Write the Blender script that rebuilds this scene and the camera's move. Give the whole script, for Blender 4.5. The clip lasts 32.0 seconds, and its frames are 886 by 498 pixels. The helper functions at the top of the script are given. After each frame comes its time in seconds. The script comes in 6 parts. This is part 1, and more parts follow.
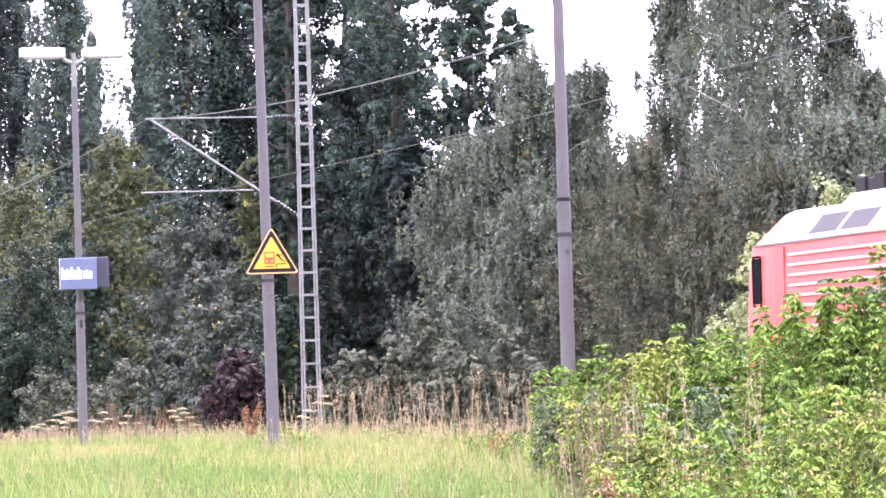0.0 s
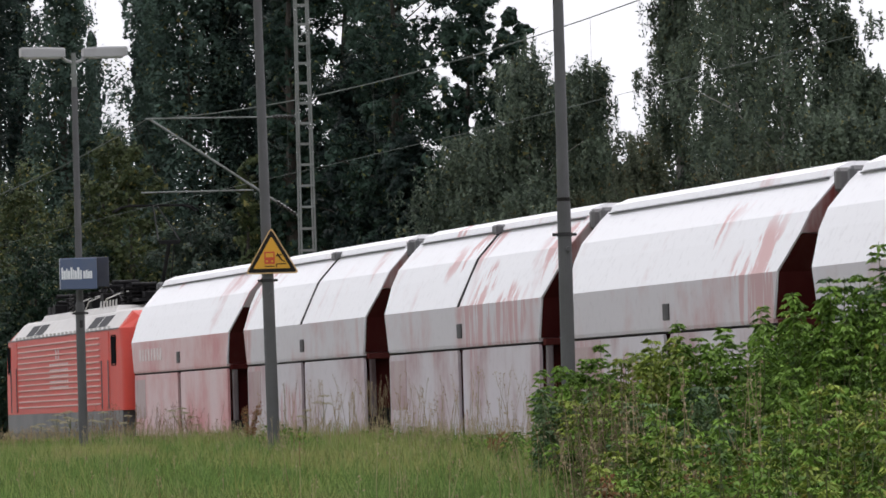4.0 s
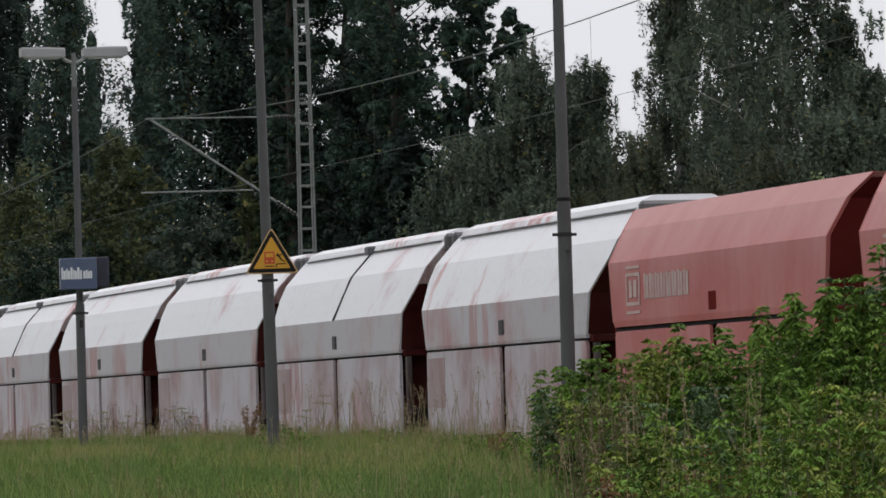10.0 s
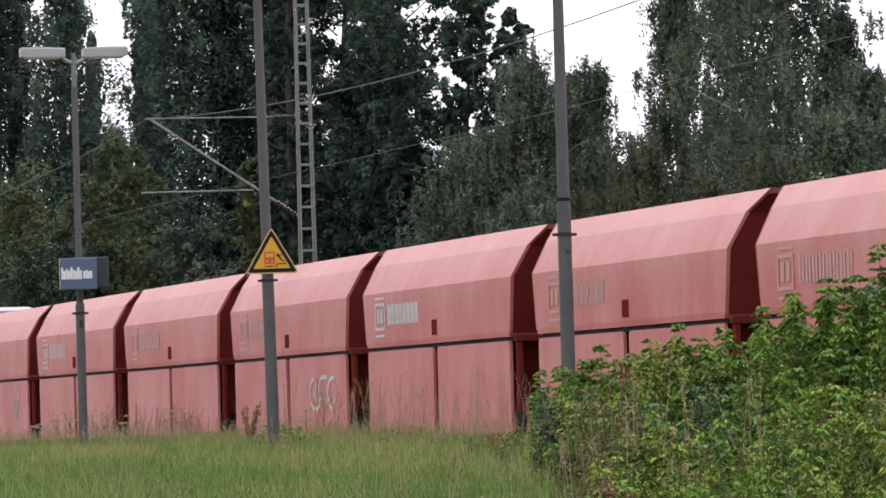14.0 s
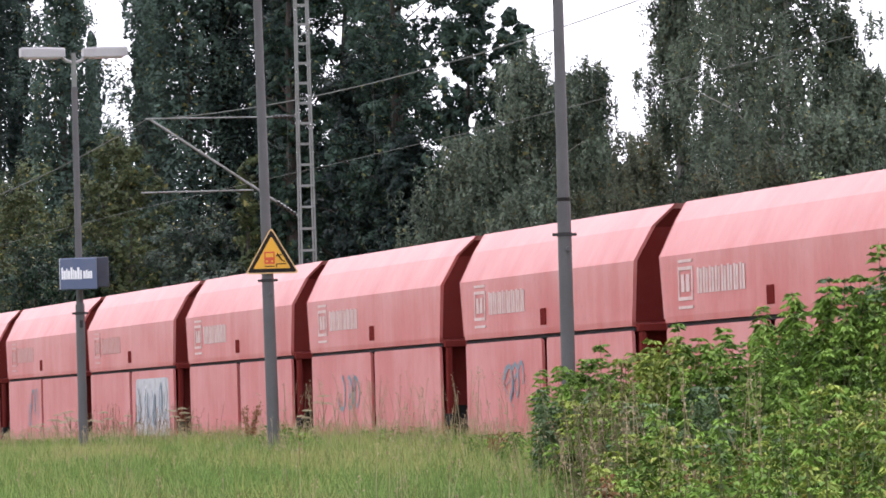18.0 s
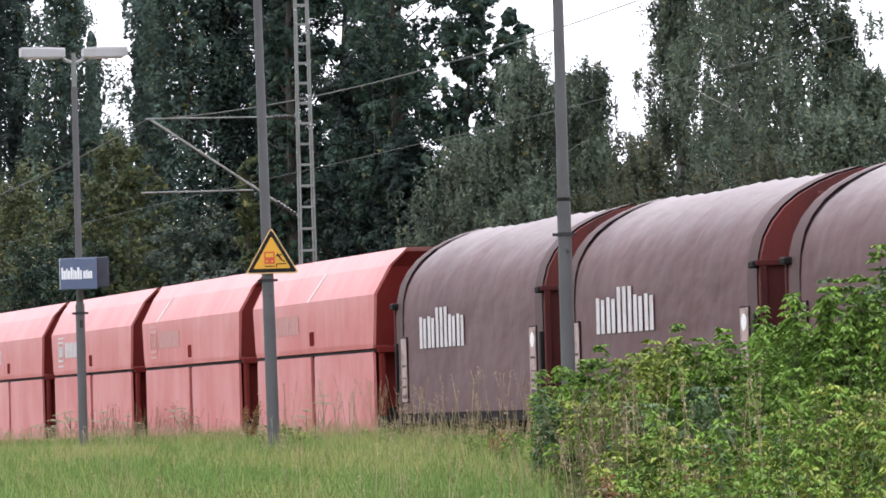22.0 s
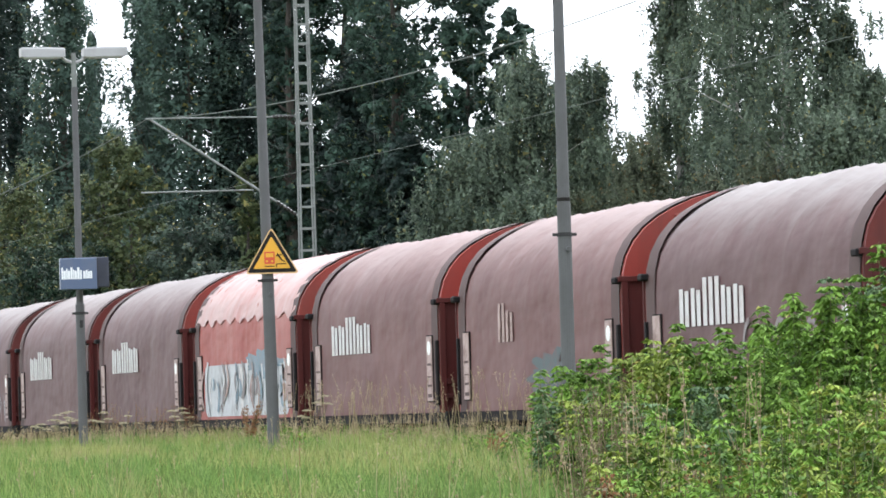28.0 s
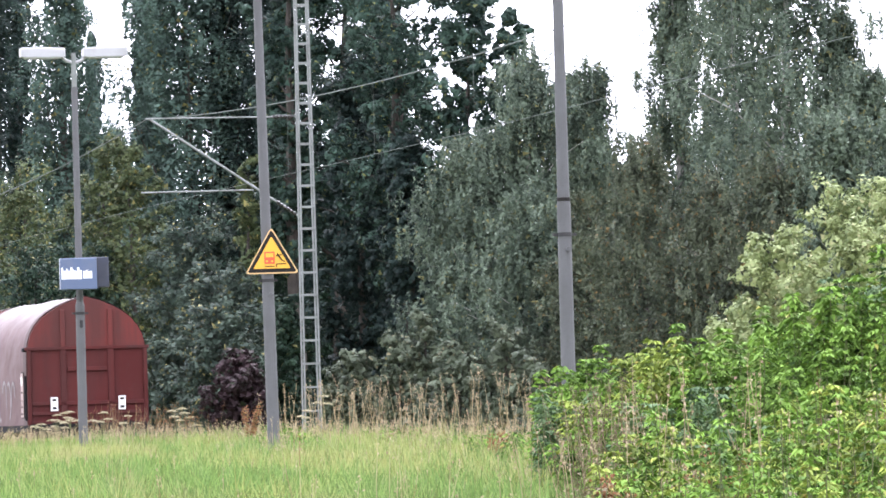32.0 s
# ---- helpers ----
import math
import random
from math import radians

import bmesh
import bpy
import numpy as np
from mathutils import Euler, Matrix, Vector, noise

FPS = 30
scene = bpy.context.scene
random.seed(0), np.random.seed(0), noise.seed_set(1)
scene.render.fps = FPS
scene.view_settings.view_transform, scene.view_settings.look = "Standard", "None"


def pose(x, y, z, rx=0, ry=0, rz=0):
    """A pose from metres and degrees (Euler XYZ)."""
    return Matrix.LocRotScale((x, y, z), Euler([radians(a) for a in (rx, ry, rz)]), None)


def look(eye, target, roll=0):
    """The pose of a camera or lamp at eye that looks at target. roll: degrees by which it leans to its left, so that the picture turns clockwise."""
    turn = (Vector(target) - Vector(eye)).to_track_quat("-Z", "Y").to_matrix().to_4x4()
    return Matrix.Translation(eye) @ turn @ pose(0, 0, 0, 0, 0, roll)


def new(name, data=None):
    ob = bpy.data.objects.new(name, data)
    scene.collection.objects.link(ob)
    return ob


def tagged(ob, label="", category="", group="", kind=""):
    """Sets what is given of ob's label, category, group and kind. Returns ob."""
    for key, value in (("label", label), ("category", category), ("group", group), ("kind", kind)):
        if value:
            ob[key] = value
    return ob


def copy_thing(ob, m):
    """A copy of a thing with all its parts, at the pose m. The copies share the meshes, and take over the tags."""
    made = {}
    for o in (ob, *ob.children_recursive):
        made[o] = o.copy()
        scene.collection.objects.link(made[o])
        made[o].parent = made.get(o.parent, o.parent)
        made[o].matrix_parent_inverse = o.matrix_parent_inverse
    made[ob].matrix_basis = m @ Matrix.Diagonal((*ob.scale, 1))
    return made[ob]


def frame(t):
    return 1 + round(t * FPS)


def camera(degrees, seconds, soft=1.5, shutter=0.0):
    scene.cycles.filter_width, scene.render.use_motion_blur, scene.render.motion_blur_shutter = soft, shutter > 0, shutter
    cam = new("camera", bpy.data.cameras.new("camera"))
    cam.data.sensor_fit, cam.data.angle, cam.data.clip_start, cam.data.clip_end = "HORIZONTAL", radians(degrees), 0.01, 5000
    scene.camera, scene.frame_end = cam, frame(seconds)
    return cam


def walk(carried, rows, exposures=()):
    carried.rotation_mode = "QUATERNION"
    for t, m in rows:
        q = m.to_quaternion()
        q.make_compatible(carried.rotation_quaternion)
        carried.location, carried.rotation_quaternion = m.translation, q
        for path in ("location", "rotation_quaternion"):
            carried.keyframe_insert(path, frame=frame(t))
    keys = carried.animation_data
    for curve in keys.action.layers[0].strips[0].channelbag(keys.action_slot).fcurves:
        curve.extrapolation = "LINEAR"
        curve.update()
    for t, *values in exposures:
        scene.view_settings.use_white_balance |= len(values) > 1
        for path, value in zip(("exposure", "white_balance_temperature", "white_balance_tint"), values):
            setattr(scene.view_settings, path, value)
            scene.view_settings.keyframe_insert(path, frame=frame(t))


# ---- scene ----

# ---- camera: a long lens on a tripod at the platform's end, looking along the line ----
cam = camera(8.966, 32.0, 1.65)
EYE = (0.0, 0.0, 1.1)
YAW, PITCH, ROLL = radians(13.019), radians(1.704), -1.6
AIM = (math.sin(YAW) * math.cos(PITCH), math.cos(YAW) * math.cos(PITCH), EYE[2] + math.sin(PITCH))
walk(cam, [(0, look(EYE, AIM, ROLL)), (32, look(EYE, AIM, ROLL))],
     [(0, 1.78, 6110, 44), (1.2, 1.42, 6120, 40), (2.2, 0.58, 6350, 27), (3.0, -0.1, 6420, 21), (3.5, -0.38, 6450, 17), (5.5, -1.1, 6400, 12), (10.5, -1.1, 6450, 12), (13, -0.6, 6500, 17), (14.5, -0.12, 6420, 17), (17, 0.22, 6290, 21),
      (22, 0.33, 6240, 18), (25, 0.47, 6210, 13), (28, 0.53, 6150, 8), (30.5, 0.66, 6170, 10), (32, 1.24, 6040, 19)])

# ---- daylight under a bright overcast sky ----
SUN_EL, SUN_AZ = radians(58), radians(35)
world = bpy.data.worlds.new("overcast_sky")
scene.world = world
world.use_nodes = True
wn = world.node_tree
wn.nodes.clear()
w_out = wn.nodes.new("ShaderNodeOutputWorld")
w_bg = wn.nodes.new("ShaderNodeBackground")
w_sky = wn.nodes.new("ShaderNodeTexSky")
w_hsv = wn.nodes.new("ShaderNodeHueSaturation")
w_sky.sky_type, w_sky.sun_disc = "NISHITA", False
w_sky.sun_elevation, w_sky.sun_rotation = SUN_EL, SUN_AZ
w_sky.air_density, w_sky.dust_density = 1.0, 4.0
w_hsv.inputs["Saturation"].default_value = 0.18
w_bg.inputs["Strength"].default_value = 0.15
w_cloud = wn.nodes.new("ShaderNodeMix")
w_cloud.data_type = "RGBA"
w_cloud.inputs["Factor"].default_value = 0.8
w_cloud.inputs[7].default_value = (12.8, 13.0, 13.5, 1)
wn.links.new(w_sky.outputs[0], w_hsv.inputs["Color"])
wn.links.new(w_hsv.outputs[0], w_cloud.inputs[6])
wn.links.new(w_cloud.outputs[2], w_bg.inputs["Color"])
wn.links.new(w_bg.outputs[0], w_out.inputs["Surface"])
sun_data = bpy.data.lights.new("sun", "SUN")
sun_data.energy, sun_data.angle, sun_data.color = 1.9, radians(32), (1.0, 0.985, 0.96)
sun = new("sun", sun_data)
SUN_DIR = Vector((math.sin(SUN_AZ) * math.cos(SUN_EL), math.cos(SUN_AZ) * math.cos(SUN_EL), math.sin(SUN_EL)))
sun.matrix_world = look(SUN_DIR * 60, (0, 0, 0))


# ---- materials ----
class Nodes:
    """A material under construction: a Principled shader and short calls for the nodes before it."""

    def __init__(self, name, rough=0.6, metal=0.0, spec=0.5):
        self.m = bpy.data.materials.new(name)
        self.m.use_nodes = True
        self.t = self.m.node_tree
        self.b = self.t.nodes["Principled BSDF"]
        self.b.inputs["Roughness"].default_value = rough
        self.b.inputs["Metallic"].default_value = metal
        self.b.inputs["Specular IOR Level"].default_value = spec
        self.co = self.t.nodes.new("ShaderNodeTexCoord").outputs["Object"]

    def put(self, socket, value):
        if isinstance(value, bpy.types.NodeSocket):
            self.t.links.new(value, socket)
        else:
            socket.default_value = (*value, 1) if isinstance(value, tuple) and len(value) == 3 and len(socket.default_value) == 4 else value

    def scaled(self, sx, sy, sz, shift=None):
        n = self.t.nodes.new("ShaderNodeMapping")
        n.inputs["Scale"].default_value = (sx, sy, sz)
        self.t.links.new(self.co, n.inputs["Vector"])
        if shift is not None:
            self.t.links.new(shift, n.inputs["Location"])
        return n.outputs[0]

    def noise(self, scale, detail=4.0, rough=0.55, co=None):
        n = self.t.nodes.new("ShaderNodeTexNoise")
        n.inputs["Scale"].default_value, n.inputs["Detail"].default_value, n.inputs["Roughness"].default_value = scale, detail, rough
        self.t.links.new(co or self.co, n.inputs["Vector"])
        return n.outputs["Fac"]

    def ramp(self, fac, lo, hi):
        n = self.t.nodes.new("ShaderNodeMapRange")
        n.inputs["From Min"].default_value, n.inputs["From Max"].default_value = lo, hi
        n.interpolation_type = "SMOOTHSTEP"
        self.put(n.inputs["Value"], fac)
        return n.outputs[0]

    def mix(self, fac, a, b, kind="MIX"):
        n = self.t.nodes.new("ShaderNodeMix")
        n.data_type, n.blend_type = "RGBA", kind
        self.put(n.inputs["Factor"], fac)
        self.put(n.inputs[6], a)
        self.put(n.inputs[7], b)
        return n.outputs[2]

    def math(self, op, a, b=0.0):
        n = self.t.nodes.new("ShaderNodeMath")
        n.operation = op
        self.put(n.inputs[0], a)
        self.put(n.inputs[1], b)
        return n.outputs[0]

    def height(self):
        n = self.t.nodes.new("ShaderNodeSeparateXYZ")
        self.t.links.new(self.co, n.inputs[0])
        return n.outputs["Z"]

    def island(self):
        return self.t.nodes.new("ShaderNodeNewGeometry").outputs["Random Per Island"]

    def each(self):
        return self.t.nodes.new("ShaderNodeObjectInfo").outputs["Random"]

    def bump(self, fac, strength=0.3, dist=0.01):
        n = self.t.nodes.new("ShaderNodeBump")
        n.inputs["Strength"].default_value, n.inputs["Distance"].default_value = strength, dist
        self.t.links.new(fac, n.inputs["Height"])
        self.t.links.new(n.outputs[0], self.b.inputs["Normal"])

    def done(self, colour, rough=None):
        self.put(self.b.inputs["Base Color"], colour)
        if rough is not None:
            self.put(self.b.inputs["Roughness"], rough)
        return self.m


def paint(name, colour, dirt=(0.08, 0.07, 0.06), amount=0.5, rough=0.55, metal=0.0, scale=1.5, spec=0.5):
    """Painted or bare metal and the like: patchy dirt, fine grain and a light relief."""
    n = Nodes(name, rough, metal, spec)
    big, fine = n.noise(scale, 5), n.noise(scale * 22, 3)
    c = n.mix(n.math("MULTIPLY", n.ramp(big, 0.42, 0.72), amount), colour, dirt)
    c = n.mix(n.math("MULTIPLY", n.ramp(fine, 0.45, 0.8), amount * 0.5), c, dirt)
    n.bump(fine, 0.15, 0.004)
    return n.done(c)


def leaf_paint(name, dark, light, dry=None, dry_share=0.05, rough=0.55, through_light=0.12, patch=1.6, own=0.4):
    """Foliage: every leaf its own tone, and a little light that passes through it."""
    n = Nodes(name, rough, 0.0, 0.12)
    r = n.island()
    tone = n.math("ADD", n.math("MULTIPLY", r, own), n.math("MULTIPLY", n.ramp(n.noise(patch, 3), 0.38, 0.64), 1 - own))
    c = n.mix(tone, dark, light)
    if dry:
        spread = n.math("FRACT", n.math("MULTIPLY", r, 37.7))
        c = n.mix(n.ramp(spread, 1 - dry_share, 1 - dry_share * 0.7), c, dry)
    n.put(n.b.inputs["Base Color"], c)
    glow = n.t.nodes.new("ShaderNodeBsdfTranslucent")
    n.put(glow.inputs["Color"], c)
    both = n.t.nodes.new("ShaderNodeMixShader")
    both.inputs[0].default_value = through_light
    n.t.links.new(n.b.outputs[0], both.inputs[1])
    n.t.links.new(glow.outputs[0], both.inputs[2])
    n.t.links.new(both.outputs[0], n.t.nodes["Material Output"].inputs["Surface"])
    return n.m


def wagon_paint(name, base, faded, dust, dust_amount, streak, rough=0.5, spec=0.38, clouds=0.5, pale_top=None, folds=0.0, rubbed=None):
    """Wagon sides: faded paint, dust lying in clouds, and rain streaks that run down."""
    n = Nodes(name, rough, 0.0, spec)
    shift = n.math("MULTIPLY", n.each(), 60.0)
    co = n.scaled(1, 1, 1, shift)
    run = n.noise(1.0, 2 if folds else 5, 0.7, n.scaled(1.5, 1.5, 0.14, shift))
    cloud = n.noise(0.45, 3 if folds else 5, 0.6, co)
    grain = n.noise(7.0, 5, 0.65, n.scaled(1, 0.3, 1, shift) if folds else co)
    c = n.mix(n.ramp(cloud, 0.3, 0.7), base, faded)
    c = n.mix(n.math("MULTIPLY", n.ramp(n.math("ADD", n.math("MULTIPLY", run, 1.1 - clouds), n.math("MULTIPLY", cloud, clouds)), *streak), dust_amount), c, dust)
    c = n.mix(n.math("MULTIPLY", n.ramp(grain, 0.5, 0.8), 0.16), c, (0.07, 0.05, 0.045))
    if pale_top:
        # paler upper slopes, thinning out in runs: dust on covers, painted sky light on red
        low, high, tone, most = pale_top
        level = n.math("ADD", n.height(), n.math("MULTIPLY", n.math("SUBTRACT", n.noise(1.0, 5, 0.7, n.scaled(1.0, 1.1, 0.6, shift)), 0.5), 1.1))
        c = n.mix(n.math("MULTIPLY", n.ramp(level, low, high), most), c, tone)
    if rubbed:
        # places where rain has washed the dust off in slanting runs
        lo, hi, tone = rubbed
        where = n.ramp(n.noise(0.24, 2, 0.5, co), lo, lo + 0.05)
        runs = n.ramp(n.noise(1.0, 4, 0.62, n.scaled(2.2, 2.6, 0.32, shift)), hi, hi + 0.07)
        c = n.mix(n.math("MULTIPLY", n.math("MULTIPLY", where, runs), 0.8), c, tone)
    if folds:
        n.bump(n.math("ADD", n.math("MULTIPLY", n.noise(1.0, 2.5, 0.55, n.scaled(1.4, 0.65, 1.1, shift)), 1.0), n.math("MULTIPLY", grain, 0.04)), folds, 0.12)
    else:
        n.bump(grain, 0.12, 0.006)
    return n.done(c)


GALV = paint("weathered_steel", (0.21, 0.225, 0.215), (0.12, 0.12, 0.11), 0.6, 0.65, 0.2, 2.0)
POLE = paint("grey_pole_paint", (0.088, 0.088, 0.092), (0.052, 0.051, 0.05), 0.6, 0.65, 0.0, 1.2)
LAMP_WHITE = paint("lamp_housing", (0.36, 0.36, 0.37), (0.24, 0.24, 0.23), 0.45, 0.5, 0.0, 3.0)
LAMP_GLASS = paint("lamp_cover", (0.45, 0.46, 0.46), (0.3, 0.3, 0.28), 0.3, 0.25, 0.0, 3.0)
DARK = paint("dark_fitting", (0.03, 0.03, 0.032), (0.07, 0.06, 0.05), 0.4, 0.6, 0.1, 4.0, 0.25)
SIGN_YELLOW = paint("sign_yellow", (0.66, 0.335, 0.018), (0.4, 0.25, 0.06), 0.18, 0.45, 0.0, 4.0)
SIGN_BLACK = paint("sign_black", (0.014, 0.012, 0.011), (0.04, 0.033, 0.03), 0.3, 0.6, 0.0, 1.5, 0.15)
SIGN_RED = paint("sign_red", (0.55, 0.07, 0.02), (0.3, 0.1, 0.03), 0.2, 0.45)
SIGN_EDGE = paint("sign_rim", (0.58, 0.37, 0.16), (0.4, 0.28, 0.16), 0.3, 0.5)
NAME_BLUE = paint("name_box_blue", (0.07, 0.10, 0.18), (0.12, 0.13, 0.16), 0.35, 0.35, 0.0, 3.0)
# darker copy of the box blue, with shade put into the colour
NAME_DARK = paint("name_box_shadow_blue", (0.02, 0.025, 0.045), (0.05, 0.05, 0.06), 0.35, 0.5, 0.0, 3.0)
NAME_WHITE = paint("name_lettering", (0.75, 0.77, 0.8), (0.5, 0.52, 0.55), 0.2, 0.5)
INSULATOR = paint("black_insulator", (0.016, 0.015, 0.015), (0.04, 0.035, 0.03), 0.3, 0.25)
WIRE = paint("weathered_copper_wire", (0.10, 0.115, 0.105), (0.055, 0.06, 0.055), 0.4, 0.8, 0.0, 6.0)

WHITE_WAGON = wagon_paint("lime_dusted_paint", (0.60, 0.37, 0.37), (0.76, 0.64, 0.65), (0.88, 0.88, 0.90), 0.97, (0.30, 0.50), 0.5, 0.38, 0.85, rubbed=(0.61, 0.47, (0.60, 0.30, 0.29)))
PINK_SIDE = wagon_paint("pink_dusted_side", (0.52, 0.20, 0.20), (0.58, 0.32, 0.32), (0.64, 0.50, 0.51), 0.85, (0.42, 0.70), 0.5, 0.38, 0.8)
HATCH = paint("dark_number_hatch", (0.05, 0.047, 0.05), (0.12, 0.11, 0.11), 0.5, 0.6, 0.0, 5.0, 0.2)
# end wall red, darkened to carry the shade between lime wagons
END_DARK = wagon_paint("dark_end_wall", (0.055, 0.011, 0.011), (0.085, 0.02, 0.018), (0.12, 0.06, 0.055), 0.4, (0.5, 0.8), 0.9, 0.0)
END_RUBBED = wagon_paint("rubbed_hood_end", (0.20, 0.045, 0.04), (0.28, 0.10, 0.09), (0.42, 0.38, 0.38), 0.85, (0.44, 0.62), 0.7, 0.2)
POST_DUSTY = wagon_paint("dusty_post_paint", (0.07, 0.045, 0.045), (0.12, 0.09, 0.09), (0.24, 0.22, 0.23), 0.6, (0.42, 0.66), 0.7, 0.2)
PATCH = wagon_paint("rubbed_patch_paint", (0.30, 0.16, 0.16), (0.36, 0.24, 0.24), (0.46, 0.40, 0.40), 0.6, (0.42, 0.7))
TARP_PALE = wagon_paint("bleached_tarpaulin", (0.36, 0.14, 0.125), (0.40, 0.21, 0.195), (0.43, 0.31, 0.295), 0.8, (0.40, 0.66), 0.6, 0.3, pale_top=(3.3, 4.5, (0.42, 0.35, 0.34), 0.6), folds=0.8)
# dusted and washed like the tops, but greyed to paint the sides' shade
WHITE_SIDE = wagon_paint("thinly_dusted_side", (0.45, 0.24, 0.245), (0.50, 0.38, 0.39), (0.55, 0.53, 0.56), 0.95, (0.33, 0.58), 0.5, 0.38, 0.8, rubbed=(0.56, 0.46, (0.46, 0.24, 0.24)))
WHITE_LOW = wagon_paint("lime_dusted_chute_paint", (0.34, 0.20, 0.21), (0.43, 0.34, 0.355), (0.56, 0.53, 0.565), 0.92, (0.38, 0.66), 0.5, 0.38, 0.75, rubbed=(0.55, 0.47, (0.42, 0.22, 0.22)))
# the pale upper tone puts sky light on the folded tops into the colour
RED_WAGON = wagon_paint("faded_traffic_red", (0.46, 0.092, 0.082), (0.52, 0.132, 0.120), (0.56, 0.23, 0.215), 0.7, (0.42, 0.78), pale_top=(2.7, 4.2, (0.65, 0.40, 0.38), 0.5))
RED_LOW = wagon_paint("faded_chute_red", (0.47, 0.105, 0.095), (0.53, 0.15, 0.14), (0.58, 0.28, 0.265), 0.45, (0.42, 0.75))
# deep red that holds the shade between red wagons in its colour
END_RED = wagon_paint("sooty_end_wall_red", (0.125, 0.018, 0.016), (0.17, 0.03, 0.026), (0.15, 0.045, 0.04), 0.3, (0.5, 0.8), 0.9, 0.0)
TARP = wagon_paint("grimy_maroon_tarpaulin", (0.084, 0.035, 0.036), (0.106, 0.050, 0.050), (0.145, 0.093, 0.091), 0.35, (0.48, 0.82), 0.6, 0.3, pale_top=(3.3, 4.5, (0.27, 0.25, 0.245), 0.8), folds=0.8)
TARP_RED = wagon_paint("red_tarpaulin", (0.26, 0.050, 0.040), (0.31, 0.080, 0.066), (0.38, 0.20, 0.18), 0.5, (0.45, 0.75), 0.6, 0.3, pale_top=(3.3, 4.5, (0.40, 0.28, 0.26), 0.45), folds=0.8)
TARP_FADED = wagon_paint("faded_red_tarpaulin", (0.112, 0.045, 0.043), (0.142, 0.060, 0.056), (0.185, 0.115, 0.11), 0.35, (0.46, 0.82), 0.6, 0.3, pale_top=(3.3, 4.5, (0.36, 0.29, 0.28), 0.6), folds=0.8)
TARP_END = wagon_paint("rusty_red_end_wall", (0.13, 0.023, 0.020), (0.175, 0.036, 0.030), (0.05, 0.022, 0.020), 0.75, (0.38, 0.66), 0.65, 0.2)
TARP_END_FRESH = wagon_paint("bright_red_end_wall", (0.24, 0.030, 0.022), (0.29, 0.046, 0.034), (0.10, 0.034, 0.028), 0.55, (0.42, 0.70))
TARP_LOW = wagon_paint("sooty_red_framing", (0.070, 0.014, 0.013), (0.10, 0.022, 0.020), (0.035, 0.018, 0.017), 0.6, (0.42, 0.7), 0.7, 0.15)
LOCO_RED = wagon_paint("locomotive_red", (0.58, 0.045, 0.026), (0.62, 0.062, 0.04), (0.5, 0.16, 0.12), 0.3, (0.5, 0.8))
LOCO_ROOF = wagon_paint("locomotive_roof_grey", (0.55, 0.53, 0.51), (0.62, 0.6, 0.58), (0.4, 0.34, 0.3), 0.4, (0.5, 0.8))
# pale rib colour paints the highlights along the ribs
LOCO_RIB = wagon_paint("pale_rib_edge", (0.60, 0.33, 0.29), (0.65, 0.42, 0.38), (0.5, 0.25, 0.2), 0.4, (0.5, 0.8))
LOCO_SKIRT = wagon_paint("dusty_grey_underframe", (0.085, 0.085, 0.092), (0.125, 0.125, 0.13), (0.22, 0.20, 0.19), 0.4, (0.45, 0.75))
SOOT = paint("sooty_frame", (0.014, 0.013, 0.014), (0.036, 0.027, 0.025), 0.5, 0.8, 0.0, 2.0, 0.1)
GLASS = paint("dark_cab_opening", (0.012, 0.013, 0.015), (0.03, 0.03, 0.03), 0.2, 0.6, 0.0, 1.5, 0.0)
ROOF_PANE = paint("grimy_roof_pane", (0.045, 0.047, 0.05), (0.03, 0.03, 0.03), 0.4, 0.6, 0.0, 1.5, 0.1)
LETTER = paint("worn_white_lettering", (0.57, 0.555, 0.55), (0.4, 0.3, 0.28), 0.45, 0.6, 0.0, 5.0)
LETTER_MID = paint("worn_pale_lettering", (0.60, 0.47, 0.44), (0.5, 0.24, 0.21), 0.6, 0.6, 0.0, 5.0)
LETTER_FADED = paint("almost_faded_lettering", (0.53, 0.29, 0.265), (0.48, 0.19, 0.165), 0.7, 0.6, 0.0, 4.0)
GEAR = paint("black_roof_gear", (0.007, 0.007, 0.008), (0.022, 0.018, 0.018), 0.5, 0.7, 0.0, 3.0, 0.15)
TARP_EDGE = paint("dark_edge_webbing", (0.088, 0.054, 0.052), (0.06, 0.040, 0.039), 0.6, 0.7, 0.0, 1.5, 0.2)
LABEL = paint("grimy_label_board", (0.40, 0.29, 0.265), (0.15, 0.08, 0.07), 0.85, 0.6, 0.0, 5.0)
PLATE = paint("tail_plate_white", (0.82, 0.82, 0.80), (0.5, 0.5, 0.48), 0.2, 0.5)
SPRAY_GREY = paint("silver_spray_paint", (0.42, 0.43, 0.45), (0.22, 0.2, 0.21), 0.6, 0.5, 0.0, 5.0)
SPRAY_BLUE = paint("blue_grey_spray_paint", (0.13, 0.20, 0.25), (0.2, 0.15, 0.15), 0.5, 0.55, 0.0, 5.0)
SPRAY_TEAL = paint("dull_teal_spray_paint", (0.042, 0.074, 0.082), (0.10, 0.055, 0.055), 0.8, 0.6, 0.0, 3.0)
FAINT_SPRAY = paint("faint_grey_spray_paint", (0.21, 0.18, 0.18), (0.12, 0.08, 0.08), 0.7, 0.6, 0.0, 4.0)
PALE_MARK = paint("dusty_pale_mark", (0.70, 0.62, 0.62), (0.55, 0.38, 0.38), 0.6, 0.6, 0.0, 4.0)
SPRAY_ORANGE = paint("orange_spray_paint", (0.6, 0.27, 0.04), (0.35, 0.2, 0.1), 0.4, 0.55, 0.0, 5.0)
